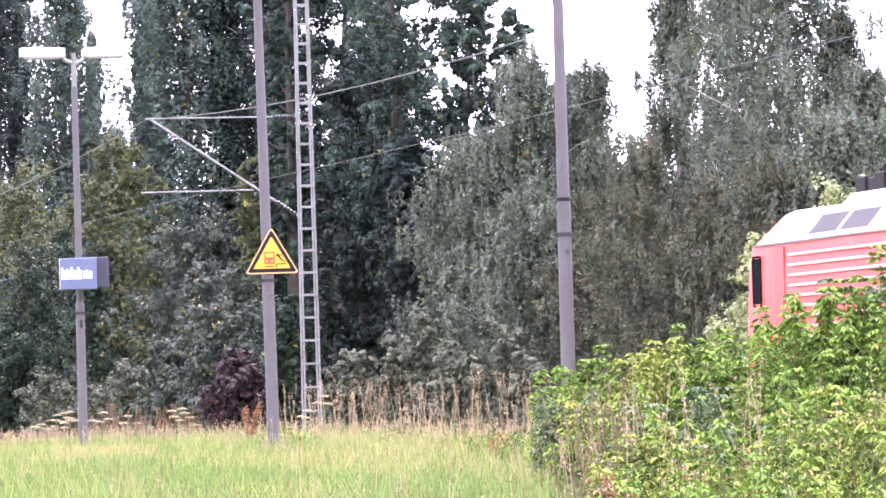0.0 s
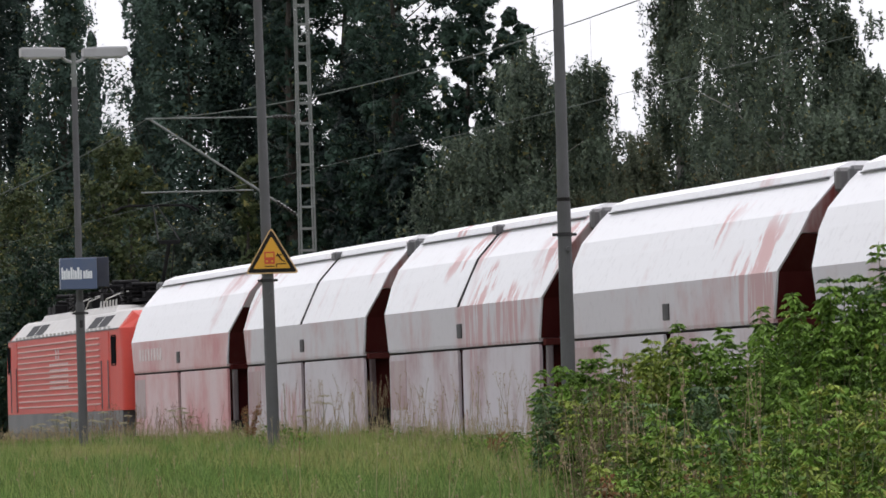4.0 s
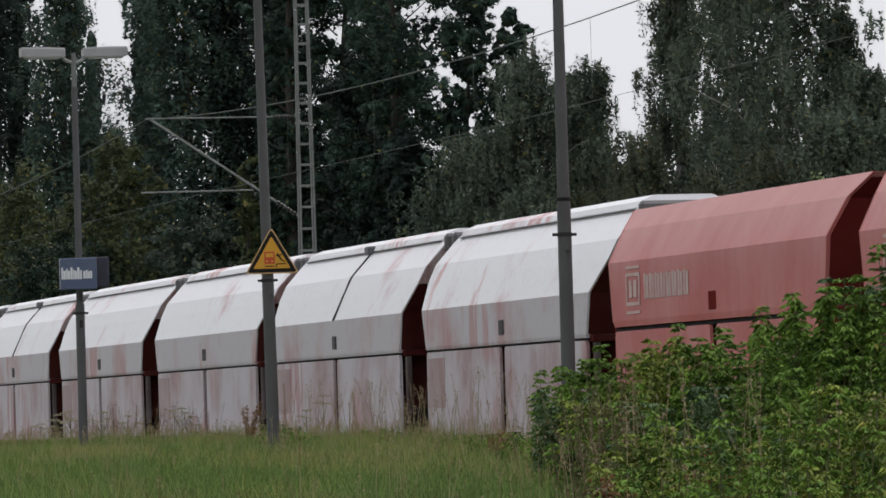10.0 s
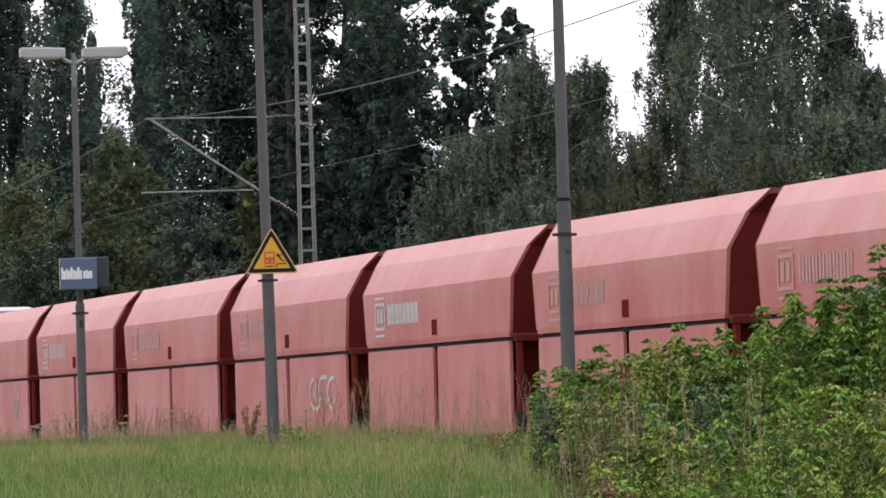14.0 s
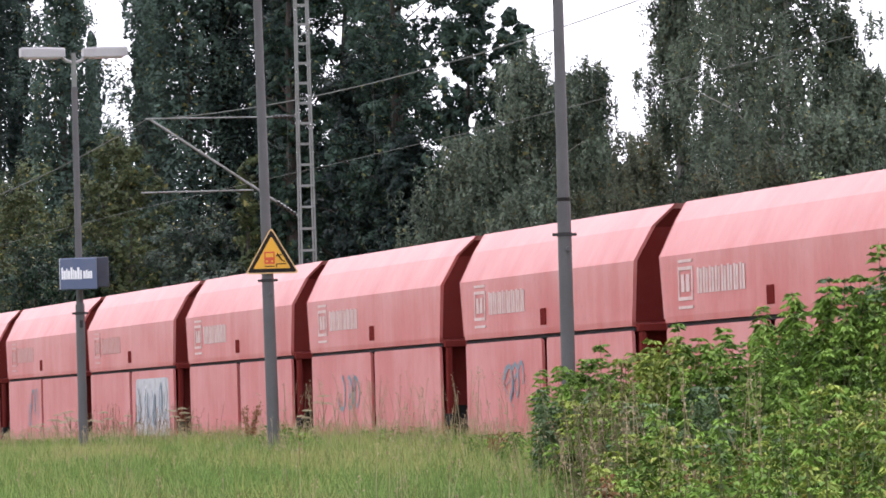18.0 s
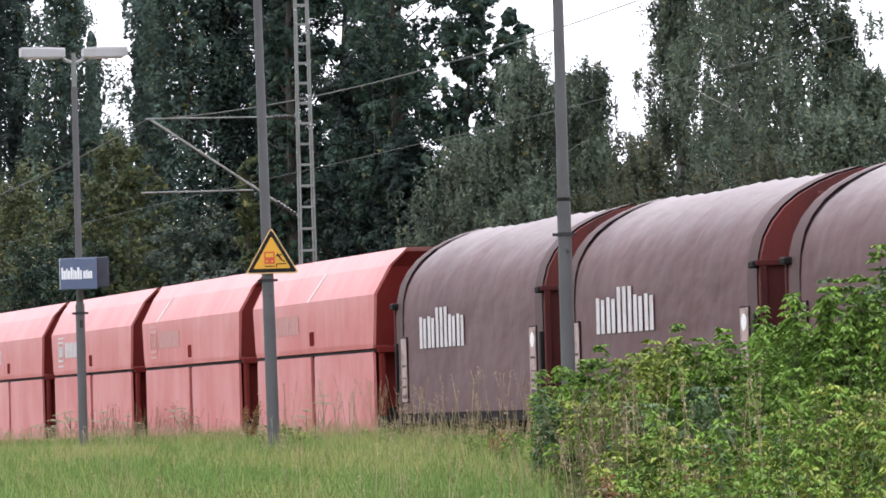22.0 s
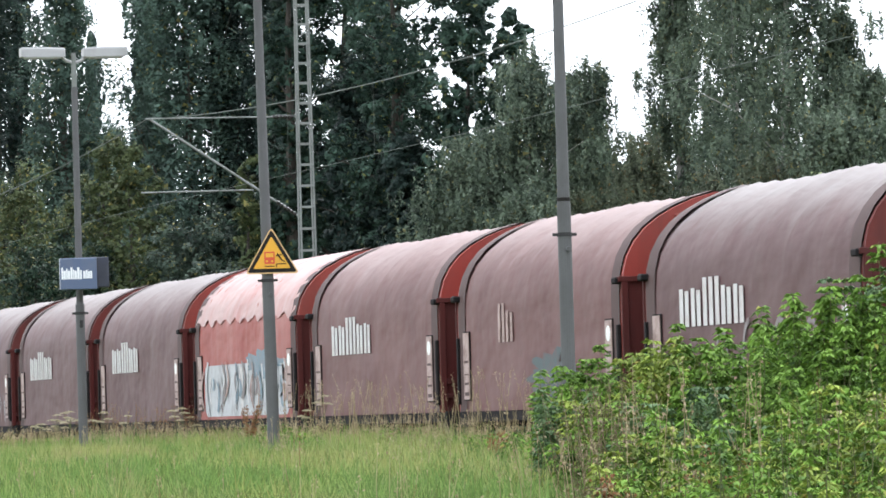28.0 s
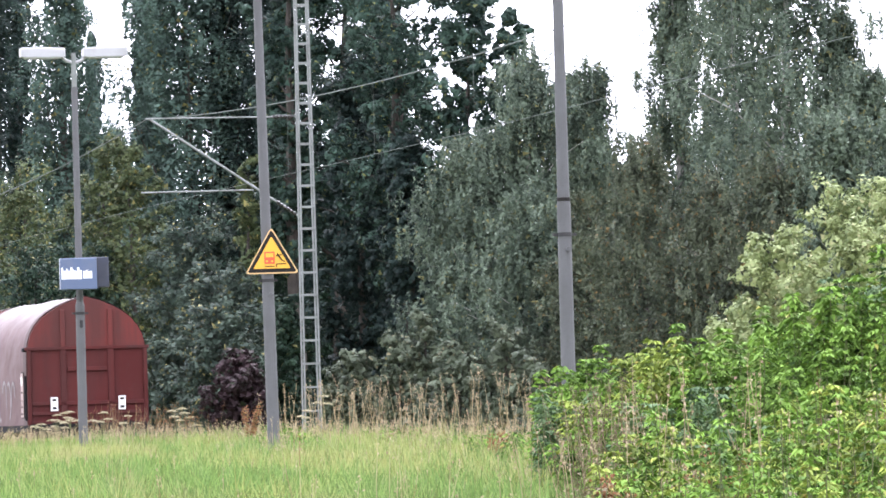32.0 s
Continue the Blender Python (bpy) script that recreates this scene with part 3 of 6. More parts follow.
def warning_sign():
    ob = thing("warning_sign", "yellow triangular railway warning sign with a black border", "sign", at=pose(17.02, 85.32, 3.38, 0, 0, -12))
    for name, side, y0, y1, rr, lift, m in (("panel", 0.83, -0.02, 0.0, 0.03, 0.0, SIGN_EDGE), ("border", 0.765, -0.024, -0.019, 0.022, 0.021, SIGN_BLACK), ("field", 0.575, -0.028, -0.0235, 0.012, 0.079, SIGN_YELLOW)):
        bm = bmesh.new()
        triangle(bm, side, y0, y1, rr, lift)
        bmesh.ops.recalc_face_normals(bm, faces=bm.faces)
        part(name, bm, m, ob)
    bm = bmesh.new()
    box(bm, -0.115, 0.045, -0.033, -0.027, 0.15, 0.34, 0.002)
    part("red_emblem", bm, SIGN_RED, ob, "red box-shaped emblem")
    for x0, x1, z0, z1, m in ((-0.095, 0.025, 0.255, 0.315, SIGN_YELLOW), (-0.09, -0.06, 0.175, 0.205, SIGN_YELLOW), (-0.01, 0.02, 0.175, 0.205, SIGN_YELLOW)):
        bm = bmesh.new()
        box(bm, x0, x1, -0.036, -0.032, z0, z1)
        part("emblem_mark", bm, m, ob)
    for p, q, r in (((-0.11, 0.115), (0.04, 0.115), 0.009), ((0.07, 0.15), (0.22, 0.15), 0.008), ((0.07, 0.10), (0.07, 0.15), 0.008), ((0.08, 0.31), (0.15, 0.21), 0.012), ((0.06, 0.27), (0.16, 0.29), 0.009), ((0.15, 0.21), (0.2, 0.18), 0.01)):
        bm = bmesh.new()
        tube(bm, (p[0], -0.031, p[1]), (q[0], -0.031, q[1]), r, r, 6)
        part("dark_stroke", bm, SIGN_BLACK, ob)
    for z in (0.12, 0.42):
        bm = bmesh.new()
        tube(bm, (0, 0.12, z), (0, 0.12, z + 0.06), 0.105, 0.105, 14)
        box(bm, -0.05, 0.05, -0.001, 0.1, z + 0.01, z + 0.05)
        part("bracket", bm, DARK, ob)


warning_sign()

# ---- overhead line ----
MAST_X, MAST_Y = 26.65, 129.3


def lattice_mast(y):
    ob = thing("catenary_mast", "grey steel lattice mast of the overhead line", "mast", "catenary masts", at=pose(MAST_X, y, -0.3))
    top = 13.0

    def half(z):
        return 0.195 - 0.065 * z / top

    for sx in (-1, 1):
        for sy in (-1, 1):
            bm = bmesh.new()
            a, b = (sx * half(0), sy * 0.16), (sx * half(top), sy * 0.11)
            loft(bm, [[(p[0] - 0.017, p[1] - 0.025, z), (p[0] + 0.017, p[1] - 0.025, z), (p[0] + 0.017, p[1] + 0.025, z), (p[0] - 0.017, p[1] + 0.025, z)] for p, z in ((a, 0), (b, top))])
            part("chord", bm, GALV, ob)
    z, k = 0.5, 0
    while z < top:
        for sy in (-1, 1):
            bm = bmesh.new()
            w = half(z)
            y0 = sy * (0.16 - 0.05 * z / top)
            box(bm, -w, w, y0 - 0.008 + sy * 0.034, y0 + 0.008 + sy * 0.034, z - 0.023, z + 0.023)
            part("batten", bm, GALV, ob)
        z += 0.575 - 0.012 * z
    bm = bmesh.new()
    box(bm, -0.45, 0.45, -0.4, 0.4, -0.3, 0.15, 0.03)
    part("foundation", bm, CONCRETE, ob)
    # cantilever towards the track: tie tube, strut and steady arm
    for name, p, q, r in (("tie_tube", (-0.2, 0, 8.52), (-3.75, 0, 8.52), 0.017), ("strut", (-0.2, 0, 6.2), (-3.65, 0, 8.5), 0.028), ("steady_arm", (-1.25, 0, 6.82), (-3.9, 0, 6.8), 0.018)):
        bm = bmesh.new()
        tube(bm, p, q, r, r, 8)
        part(name, bm, GALV, ob)
    for p, q in (((-0.25, 0, 8.52), (-0.75, 0, 8.52)), ((-0.25, 0, 6.23), (-0.7, 0, 6.53))):
        bm = bmesh.new()
        a, b = Vector(p), Vector(q)
        turn = (b - a).to_track_quat("Z", "Y")
        loft(bm, [[a + (b - a) * (i / 12) + turn @ Vector((rr * math.cos(k * 0.6283), rr * math.sin(k * 0.6283), 0)) for k in range(10)] for i, rr in enumerate((0.03, 0.05) * 6 + (0.03,))])
        part("insulator", bm, INSULATOR, ob)
    return ob


lattice_mast(MAST_Y)
lattice_mast(MAST_Y + 66)


def overhead_wires():
    spans = [(MAST_Y - 66, MAST_Y), (MAST_Y, MAST_Y + 66), (MAST_Y + 66, MAST_Y + 132), (MAST_Y - 132, MAST_Y - 66)]

    def top_z(u):
        return 8.20 - 4 * 0.78 * u * (1 - u)

    ob = thing("overhead_line", "thin overhead contact line with its carrying wire", "overhead line", kind="structure")
    for a, b in spans:
        bm = bmesh.new()
        path_tube(bm, [(TRACK, a + (b - a) * i / 16, top_z(i / 16)) for i in range(17)], 0.011, 5)
        part("carrying_wire", bm, WIRE, ob)
        bm = bmesh.new()
        path_tube(bm, [(TRACK - 0.15, a, 6.14), (TRACK + 0.1, (a + b) / 2, 6.12), (TRACK - 0.15, b, 6.14)], 0.005, 5)
        part("contact_wire", bm, WIRE, ob)
        for i in range(1, 8):
            u = i / 8
            bm = bmesh.new()
            tube(bm, (TRACK, a + (b - a) * u, 6.13), (TRACK, a + (b - a) * u, top_z(u)), 0.003, 0.003, 4)
            part("dropper", bm, WIRE, ob)


overhead_wires()


# ---- the train ----
METRES = 22.53  # length of one unit of the train's own scale
SPEEDS = ((0, 0.752), (10, 0.752), (13, 0.756), (19, 0.759), (23, 0.765), (28, 0.773), (32, 0.775))


def run(t):
    """How far the train has gone at t seconds."""
    s = 0.0
    for (t0, v0), (t1, v1) in zip(SPEEDS, SPEEDS[1:]):
        d = min(max(t - t0, 0.0), t1 - t0)
        s += v0 * d + (v1 - v0) / (t1 - t0) * d * d / 2
    return s * METRES


ROWS = [0, 2, 4, 6, 8, 10, 12, 14, 16, 18, 20, 22, 24, 26, 28, 30, 32]
VEHICLES = []  # (thing, place along the track at the start)


def enter(ob, y):
    ob.matrix_basis = pose(TRACK, y, 0)
    VEHICLES.append((ob, y))


def shell(bm, levels, mirror=True):
    """A body from levels (half width, half length, height), bottom to top."""
    loft(bm, [[(-w, -l, z), (w, -l, z), (w, l, z), (-w, l, z)] for w, l, z in levels])


def bogie(parent, y, wheel_mesh=None):
    bm = bmesh.new()
    for s in (-1, 1):
        loft(bm, [[(s * 1.0 - 0.06, y + a, lo), (s * 1.0 + 0.06, y + a, lo), (s * 1.0 + 0.06, y + a, hi), (s * 1.0 - 0.06, y + a, hi)] for a, lo, hi in ((-1.25, 0.5, 0.62), (-0.6, 0.45, 0.68), (-0.3, 0.3, 0.72), (0.3, 0.3, 0.72), (0.6, 0.45, 0.68), (1.25, 0.5, 0.62))])
    box(bm, -0.95, 0.95, y - 0.25, y + 0.25, 0.42, 0.75)
    bmesh.ops.recalc_face_normals(bm, faces=bm.faces)
    b = part("bogie_frame", bm, SOOT, parent)
    for dy in (-0.9, 0.9):
        bm = bmesh.new()
        tube(bm, (-0.78, y + dy, 0.46), (0.78, y + dy, 0.46), 0.08, 0.08, 8)
        for s in (-1, 1):
            tube(bm, (s * 0.68, y + dy, 0.46), (s * 0.80, y + dy, 0.46), 0.46, 0.46, 20)
        part("wheelset", bm, SOOT, b)


def buffers(parent, y, way, z=1.04):
    for s in (-1, 1):
        bm = bmesh.new()
        tube(bm, (s * 0.875, y, z), (s * 0.875, y + way * 0.38, z), 0.09, 0.09, 10)
        tube(bm, (s * 0.875, y + way * 0.38, z), (s * 0.875, y + way * 0.44, z), 0.22, 0.22, 14)
        part("buffer", bm, SOOT, parent)
    bm = bmesh.new()
    tube(bm, (0, y, z - 0.03), (0, y + way * 0.5, z - 0.08), 0.05, 0.05, 6)
    part("coupling", bm, SOOT, parent)


def hopper_ends(parent, half, waist, end_paint, post_paint):
    """Sloped hopper end walls, posts and head beams in the gaps between wagons."""
    for w in (-1, 1):
        bm = bmesh.new()
        loft(bm, [[(-1.32, w * (half - d0), z), (1.32, w * (half - d0), z), (1.32, w * (half - d0 - 0.12), z), (-1.32, w * (half - d0 - 0.12), z)] for d0, z in ((0.9, 1.0), (0.55, 1.6), (0.12, waist))])
        bmesh.ops.recalc_face_normals(bm, faces=bm.faces)
        # wall colour includes the shade of the gap
        part("end_wall", bm, end_paint, parent, "dark red end wall with gap shade in its colour")
        for s in (-1, 1):
            bm = bmesh.new()
            box(bm, s * 1.36 - 0.05, s * 1.36 + 0.05, w * (half + 0.12) - 0.06, w * (half + 0.12) + 0.06, 1.1, waist + 0.04, 0.02)
            part("corner_post", bm, post_paint, parent)
        bm = bmesh.new()
        box(bm, -1.42, 1.42, min(w * (half - 0.2), w * (half + 0.42)), max(w * (half - 0.2), w * (half + 0.42)), 0.95, 1.16, 0.02)
        part("head_beam", bm, SOOT, parent)
        bm = bmesh.new()
        box(bm, -1.44, 1.44, min(w * (half - 0.1), w * (half + 0.2)), max(w * (half - 0.1), w * (half + 0.2)), waist - 0.02, waist + 0.09, 0.01)
        part("end_sill", bm, end_paint, parent)
        buffers(parent, w * (half + 0.42), w)


def rounded_plate(bm, x, y0, y1, z0, z1, r, out):
    """A panel with rounded corners, standing at x and out metres thick."""
    ring = []
    for cy, cz, a0 in ((y1 - r, z1 - r, 0), (y0 + r, z1 - r, 90), (y0 + r, z0 + r, 180), (y1 - r, z0 + r, 270)):
        for k in range(4):
            a = radians(a0 + 30 * k)
            ring.append((cy + r * math.cos(a), cz + r * math.sin(a)))
    loft(bm, [[(x, y, z) for y, z in ring], [(x + out, y, z) for y, z in ring]])
    bmesh.ops.recalc_face_normals(bm, faces=bm.faces)


def end_sheet(parent, w, levels, material, label):
    """A sheet just outside a body's end: levels (half width, place along the body, height), bottom to top."""
    bm = bmesh.new()
    loft(bm, [[(-x, w * (y + 0.012), z), (x, w * (y + 0.012), z), (x, w * (y + 0.026), z), (-x, w * (y + 0.026), z)] for x, y, z in levels])
    bmesh.ops.recalc_face_normals(bm, faces=bm.faces)
    part("end_sheet", bm, material, parent, label)


def open_hopper():
    """The red bulk wagon: two discharge flaps a side, straight sides and folded shoulders."""
    ob = thing("hopper_wagon", "faded red bulk hopper wagon with a folded top", "freight wagon", "red hopper wagons")
    half = 5.375
    bm = bmesh.new()
    shell(bm, ((1.49, half, 2.36), (1.5, half + 0.02, 2.45), (1.5, half + 0.20, 3.32), (1.23, half + 0.30, 3.82), (0.96, half + 0.62, 4.13)))
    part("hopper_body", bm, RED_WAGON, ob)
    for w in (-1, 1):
        # dark sheet over the body's end, painted as shade in the gap
        end_sheet(ob, w, ((1.47, half + 0.012, 2.42), (1.475, half + 0.195, 3.3), (1.21, half + 0.295, 3.8), (1.0, half + 0.54, 4.06)), END_RED, "red end sheet darkened for shade between wagons")
        # rim of the sheet, proud of it, along the side's edge
        for s in (-1, 1):
            bm = bmesh.new()
            loft(bm, [[(s * (x - 0.05), w * (y + d), z) for d in (0.0, 0.05)] + [(s * (x + 0.004), w * (y + d), z) for d in (0.05, 0.0)] for x, y, z in ((1.5, half + 0.0, 2.42), (1.5, half + 0.19, 3.32), (1.232, half + 0.29, 3.82), (0.97, half + 0.6, 4.12))])
            bmesh.ops.recalc_face_normals(bm, faces=bm.faces)
            part("end_rim", bm, RED_LOW, ob)
    # dark strip painted as the shadow line under the upper body
    bm = bmesh.new()
    for s in (-1, 1):
        box(bm, min(s * 1.42, s * 1.46), max(s * 1.42, s * 1.46), -half - 0.06, half + 0.06, 2.285, 2.345, 0.01)
    part("waist_rail", bm, SOOT, ob)
    for s in (-1, 1):
        for w in (-1, 1):
            bm = bmesh.new()
            rounded_plate(bm, s * 1.44, min(w * 0.16, w * (half - 0.02)), max(w * 0.16, w * (half - 0.02)), 0.72, 2.295, 0.09, s * 0.05)
            part("discharge_flap", bm, RED_LOW, ob)
        bm = bmesh.new()
        box(bm, s * 1.5 - 0.02, s * 1.5 + 0.02, -0.22, 0.1, 2.50, 2.76, 0.008)
        part("number_hatch", bm, END_RED, ob)
        bm = bmesh.new()
        box(bm, min(s * 1.15, s * 1.28), max(s * 1.15, s * 1.28), -0.2, 0.2, 0.9, 2.28)
        part("middle_post", bm, SOOT, ob)
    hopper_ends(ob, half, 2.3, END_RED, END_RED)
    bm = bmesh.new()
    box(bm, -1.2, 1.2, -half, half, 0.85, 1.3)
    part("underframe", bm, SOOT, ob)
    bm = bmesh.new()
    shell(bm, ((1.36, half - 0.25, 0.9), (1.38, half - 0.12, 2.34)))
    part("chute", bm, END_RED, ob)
    for y in (-4.2, 4.2):
        bogie(ob, y)
    return ob


def dust_hopper():
    """The covered lime wagon: as the red one, with a roof lid, under thick white dust."""
    ob = thing("lime_wagon", "covered hopper wagon under thick white lime dust", "freight wagon", "white dusty wagons")
    half = 5.49
    bm = bmesh.new()
    shell(bm, ((1.49, half, 2.245), (1.5, half, 2.30), (1.5, half + 0.24, 2.93), (1.27, half + 0.62, 3.44), (1.13, half + 0.66, 3.72), (0.70, half + 0.70, 4.20)))
    body = part("hopper_body", bm, WHITE_WAGON, ob)
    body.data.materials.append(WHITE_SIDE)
    # steep faces take the greyer paint: weaker side light put into colour
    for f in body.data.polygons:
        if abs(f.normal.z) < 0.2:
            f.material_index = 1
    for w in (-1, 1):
        # dark sheet hides the pale body end and paints the gap's shade
        end_sheet(ob, w, ((1.47, half + 0.012, 2.3), (1.475, half + 0.235, 2.92), (1.255, half + 0.61, 3.42)), END_DARK, "red end sheet darkened almost black for gap shade")
        end_sheet(ob, w, ((1.25, half + 0.62, 3.43), (1.11, half + 0.655, 3.72), (0.68, half + 0.695, 4.18)), END_RUBBED, "rubbed red end of the roof hood")
        bm = bmesh.new()
        box(bm, -1.43, 1.43, min(w * (half - 0.05), w * (half + 0.16)), max(w * (half - 0.05), w * (half + 0.16)), 2.235, 2.29, 0.01)
        part("dusty_sill", bm, WHITE_LOW, ob, "pale dusty end sill")
    bm = bmesh.new()
    loft(bm, [[(-0.74, y, 4.19), (0.74, y, 4.19), (0.69, y, 4.29), (0.45, y, 4.385), (-0.45, y, 4.385), (-0.69, y, 4.29)] for y in (-half - 0.36, half + 0.36)])
    bmesh.ops.recalc_face_normals(bm, faces=bm.faces)
    part("roof_lid", bm, WHITE_WAGON, ob, "white dusty roof lid")
    bm = bmesh.new()
    for s in (-1, 1):
        box(bm, s * 0.762 - 0.018, s * 0.762 + 0.018, -half - 0.3, half + 0.3, 4.152, 4.172)
    part("lid_seal", bm, LOCO_SKIRT, ob)
    for w in (-1, 1):
        bm = bmesh.new()
        box(bm, -0.8, 0.8, w * (half + 0.74) - 0.1, w * (half + 0.74) + 0.1, 3.95, 4.28, 0.05)
        part("lid_gear", bm, LOCO_SKIRT, ob)
    # thin black strip in place of the shadow between body and flaps
    bm = bmesh.new()
    for s in (-1, 1):
        box(bm, min(s * 1.40, s * 1.47), max(s * 1.40, s * 1.47), -half - 0.05, half + 0.05, 2.21, 2.24, 0.006)
    part("waist_rail", bm, SOOT, ob)
    for s in (-1, 1):
        for w in (-1, 1):
            bm = bmesh.new()
            rounded_plate(bm, s * 1.44, min(w * 0.17, w * (half - 0.02)), max(w * 0.17, w * (half - 0.02)), 0.72, 2.205, 0.09, s * 0.05)
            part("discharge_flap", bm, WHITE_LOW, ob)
        bm = bmesh.new()
        box(bm, s * 1.5 - 0.02, s * 1.5 + 0.02, -0.22, 0.1, 2.40, 2.64, 0.008)
        part("number_hatch", bm, HATCH, ob)
        bm = bmesh.new()
        box(bm, min(s * 1.15, s * 1.28), max(s * 1.15, s * 1.28), -0.2, 0.2, 0.9, 2.2)
        part("middle_post", bm, SOOT, ob)
        bm = bmesh.new()
        box(bm, s * 1.49 - 0.006, s * 1.49 + 0.006, half - 1.35, half - 0.1, 1.25, 2.1)
        part("rubbed_patch", bm, PATCH, ob, "patch rubbed free of dust")
    hopper_ends(ob, half, 2.2, END_DARK, POST_DUSTY)
    bm = bmesh.new()
    box(bm, -1.2, 1.2, -half, half, 0.85, 1.3)
    part("underframe", bm, SOOT, ob)
    bm = bmesh.new()
    shell(bm, ((1.36, half - 0.25, 0.9), (1.38, half - 0.12, 2.24)))
    part("chute", bm, END_DARK, ob)
    for y in (-4.2, 4.2):
        bogie(ob, y)
    return ob


def lid_seam(parent):
    """The seam across a wagon whose roof opens in two halves."""
    half = 0.07
    for s in (-1, 1):
        bm = bmesh.new()
        ring = ((1.505, 2.93), (1.135, 3.72), (0.705, 4.2))
        loft(bm, [[(s * (x + 0.01), -half, z), (s * (x + 0.01), half, z), (s * (x - 0.03), half, z - 0.02), (s * (x - 0.03), -half, z - 0.02)] for x, z in ring])
        bmesh.ops.recalc_face_normals(bm, faces=bm.faces)
        seam = part("roof_seam", bm, SOOT, parent, "dark seam between two roof halves")
        bm = bmesh.new()
        box(bm, s * 0.76 - 0.09, s * 0.76 + 0.09, -0.17, 0.17, 4.12, 4.28, 0.03)
        part("seam_bracket", bm, LOCO_SKIRT, seam)


ARCH = ((1.5, 1.18), (1.5, 2.85), (1.475, 3.15), (1.41, 3.40), (1.29, 3.62), (1.12, 3.82), (0.9, 3.99), (0.62, 4.14), (0.32, 4.26), (0.0, 4.34))


def arch_ring(y, grow=0.0, lift=0.0):
    pts = [(-(x + grow), y, z + lift * (z > 2)) for x, z in ARCH]
    return pts + [((x + grow), y, z + lift * (z > 2)) for x, z in ARCH[-2::-1]]


def tarp_wagon(cover, name_label):
    ob = thing("tarpaulin_wagon", name_label, "freight wagon", "tarpaulin wagons")
    half = 5.28
    # cover: drawn over hoops, so that it dips slightly between them
    bm = bmesh.new()
    rings = []
    hoops = 13
    for i in range(hoops * 2 + 1):
        y = -half + 0.12 + (2 * half - 0.24) * i / (hoops * 2)
        rings.append(arch_ring(y, 0.0 if i % 2 == 0 else -0.008, 0.02 + 0.015 * math.sin(i * 2.7) if i % 2 == 0 else -0.03 + 0.015 * math.sin(i * 1.9)))
    loft(bm, rings, closed=False, caps=False)
    bmesh.ops.recalc_face_normals(bm, faces=bm.faces)
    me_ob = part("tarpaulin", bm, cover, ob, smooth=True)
    for w in (-1, 1):
        y0, y1 = w * (half - 0.02), w * (half + 0.1)
        bm = bmesh.new()
        ya, yb = w * (half - 0.5), w * (half - 0.015)
        loft(bm, [arch_ring(ya, 0.006, 0.026), arch_ring(yb, 0.006, 0.026)], closed=False, caps=False)
        bmesh.ops.recalc_face_normals(bm, faces=bm.faces)
        part("edge_band", bm, TARP_EDGE, ob, "dark webbing along the cover's edge", smooth=True)
        bm = bmesh.new()
        loft(bm, [arch_ring(y0, -0.01), arch_ring(y1, -0.01)])
        bmesh.ops.recalc_face_normals(bm, faces=bm.faces)
        end = part("end_wall", bm, TARP_END, ob, "rusty red arched end wall")
        bm = bmesh.new()
        box(bm, -1.47, 1.47, min(y1 - w * 0.02, y1 + w * 0.006), max(y1 - w * 0.02, y1 + w * 0.006), 1.2, 3.03)
        part("lower_panel", bm, TARP_LOW, end, "sooty dark lower end panel")
        bm = bmesh.new()
        yy = (y1, y1 + w * 0.07)
        for x0, x1, z0, z1 in ((-1.56, 1.56, 3.03, 3.11), (-1.4, 1.4, 1.66, 1.75), (-1.4, 1.4, 1.42, 1.5), (-0.5, 0.5, 2.5, 2.6), (-1.4, 1.4, 1.2, 1.27)):
            box(bm, x0, x1, min(yy), max(yy), z0, z1, 0.008)
        part("cross_beam", bm, TARP_LOW, end)
        for x in (-0.6, 0.6):
            bm = bmesh.new()
            box(bm, x - 0.075, x + 0.075, min(yy), max(y1, y1 + w * 0.1), 1.2, 3.03, 0.01)
            part("stiffener", bm, TARP_LOW, end)
            bm = bmesh.new()
            box(bm, x - 0.06, x + 0.06, min(yy), max(y1, y1 + w * 0.08), 3.11, 4.02, 0.01)
            part("upper_stiffener", bm, TARP_END, end)
        for s in (-1, 1):
            bm = bmesh.new()
            box(bm, s * 1.46 - 0.05, s * 1.46 + 0.05, min(yy), max(yy), 1.2, 3.03, 0.01)
            part("corner_post", bm, TARP_LOW, end)
            bm = bmesh.new()
            box(bm, s * 1.5 - 0.1, s * 1.5 + 0.045, w * half - 0.12, w * half + 0.13, 3.0, 3.1, 0.02)
            part("latch", bm, SOOT, end)
            bm = bmesh.new()
            box(bm, s * 1.52 - 0.03, s * 1.52 + 0.03, w * (half - 0.05) - 0.05, w * (half - 0.05) + 0.05, 1.3, 2.4, 0.01)
            part("lock_rod", bm, SOOT, end)
            bm = bmesh.new()
            yb = w * (half - 0.62)
            box(bm, s * 1.512 - 0.01, s * 1.512 + 0.01, yb - 0.23, yb + 0.23, 1.36, 2.5)
            frame_ob = part("label_frame", bm, SOOT, ob)
            bm = bmesh.new()
            box(bm, s * 1.525 - 0.008, s * 1.525 + 0.008, yb - 0.195, yb + 0.195, 1.38, 2.48)
            part("label_board", bm, LABEL, frame_ob, "grimy pale label board")
            for z0, z1 in ((1.44, 1.5), (1.62, 1.66), (1.78, 1.8), (1.98, 2.02)):
                bm = bmesh.new()
                box(bm, s * 1.536 - 0.004, s * 1.536 + 0.004, yb - 0.15, yb + 0.12, z0, z1)
                part("label_bar", bm, TARP_EDGE, frame_ob)
            if w < 0:
                bm = bmesh.new()
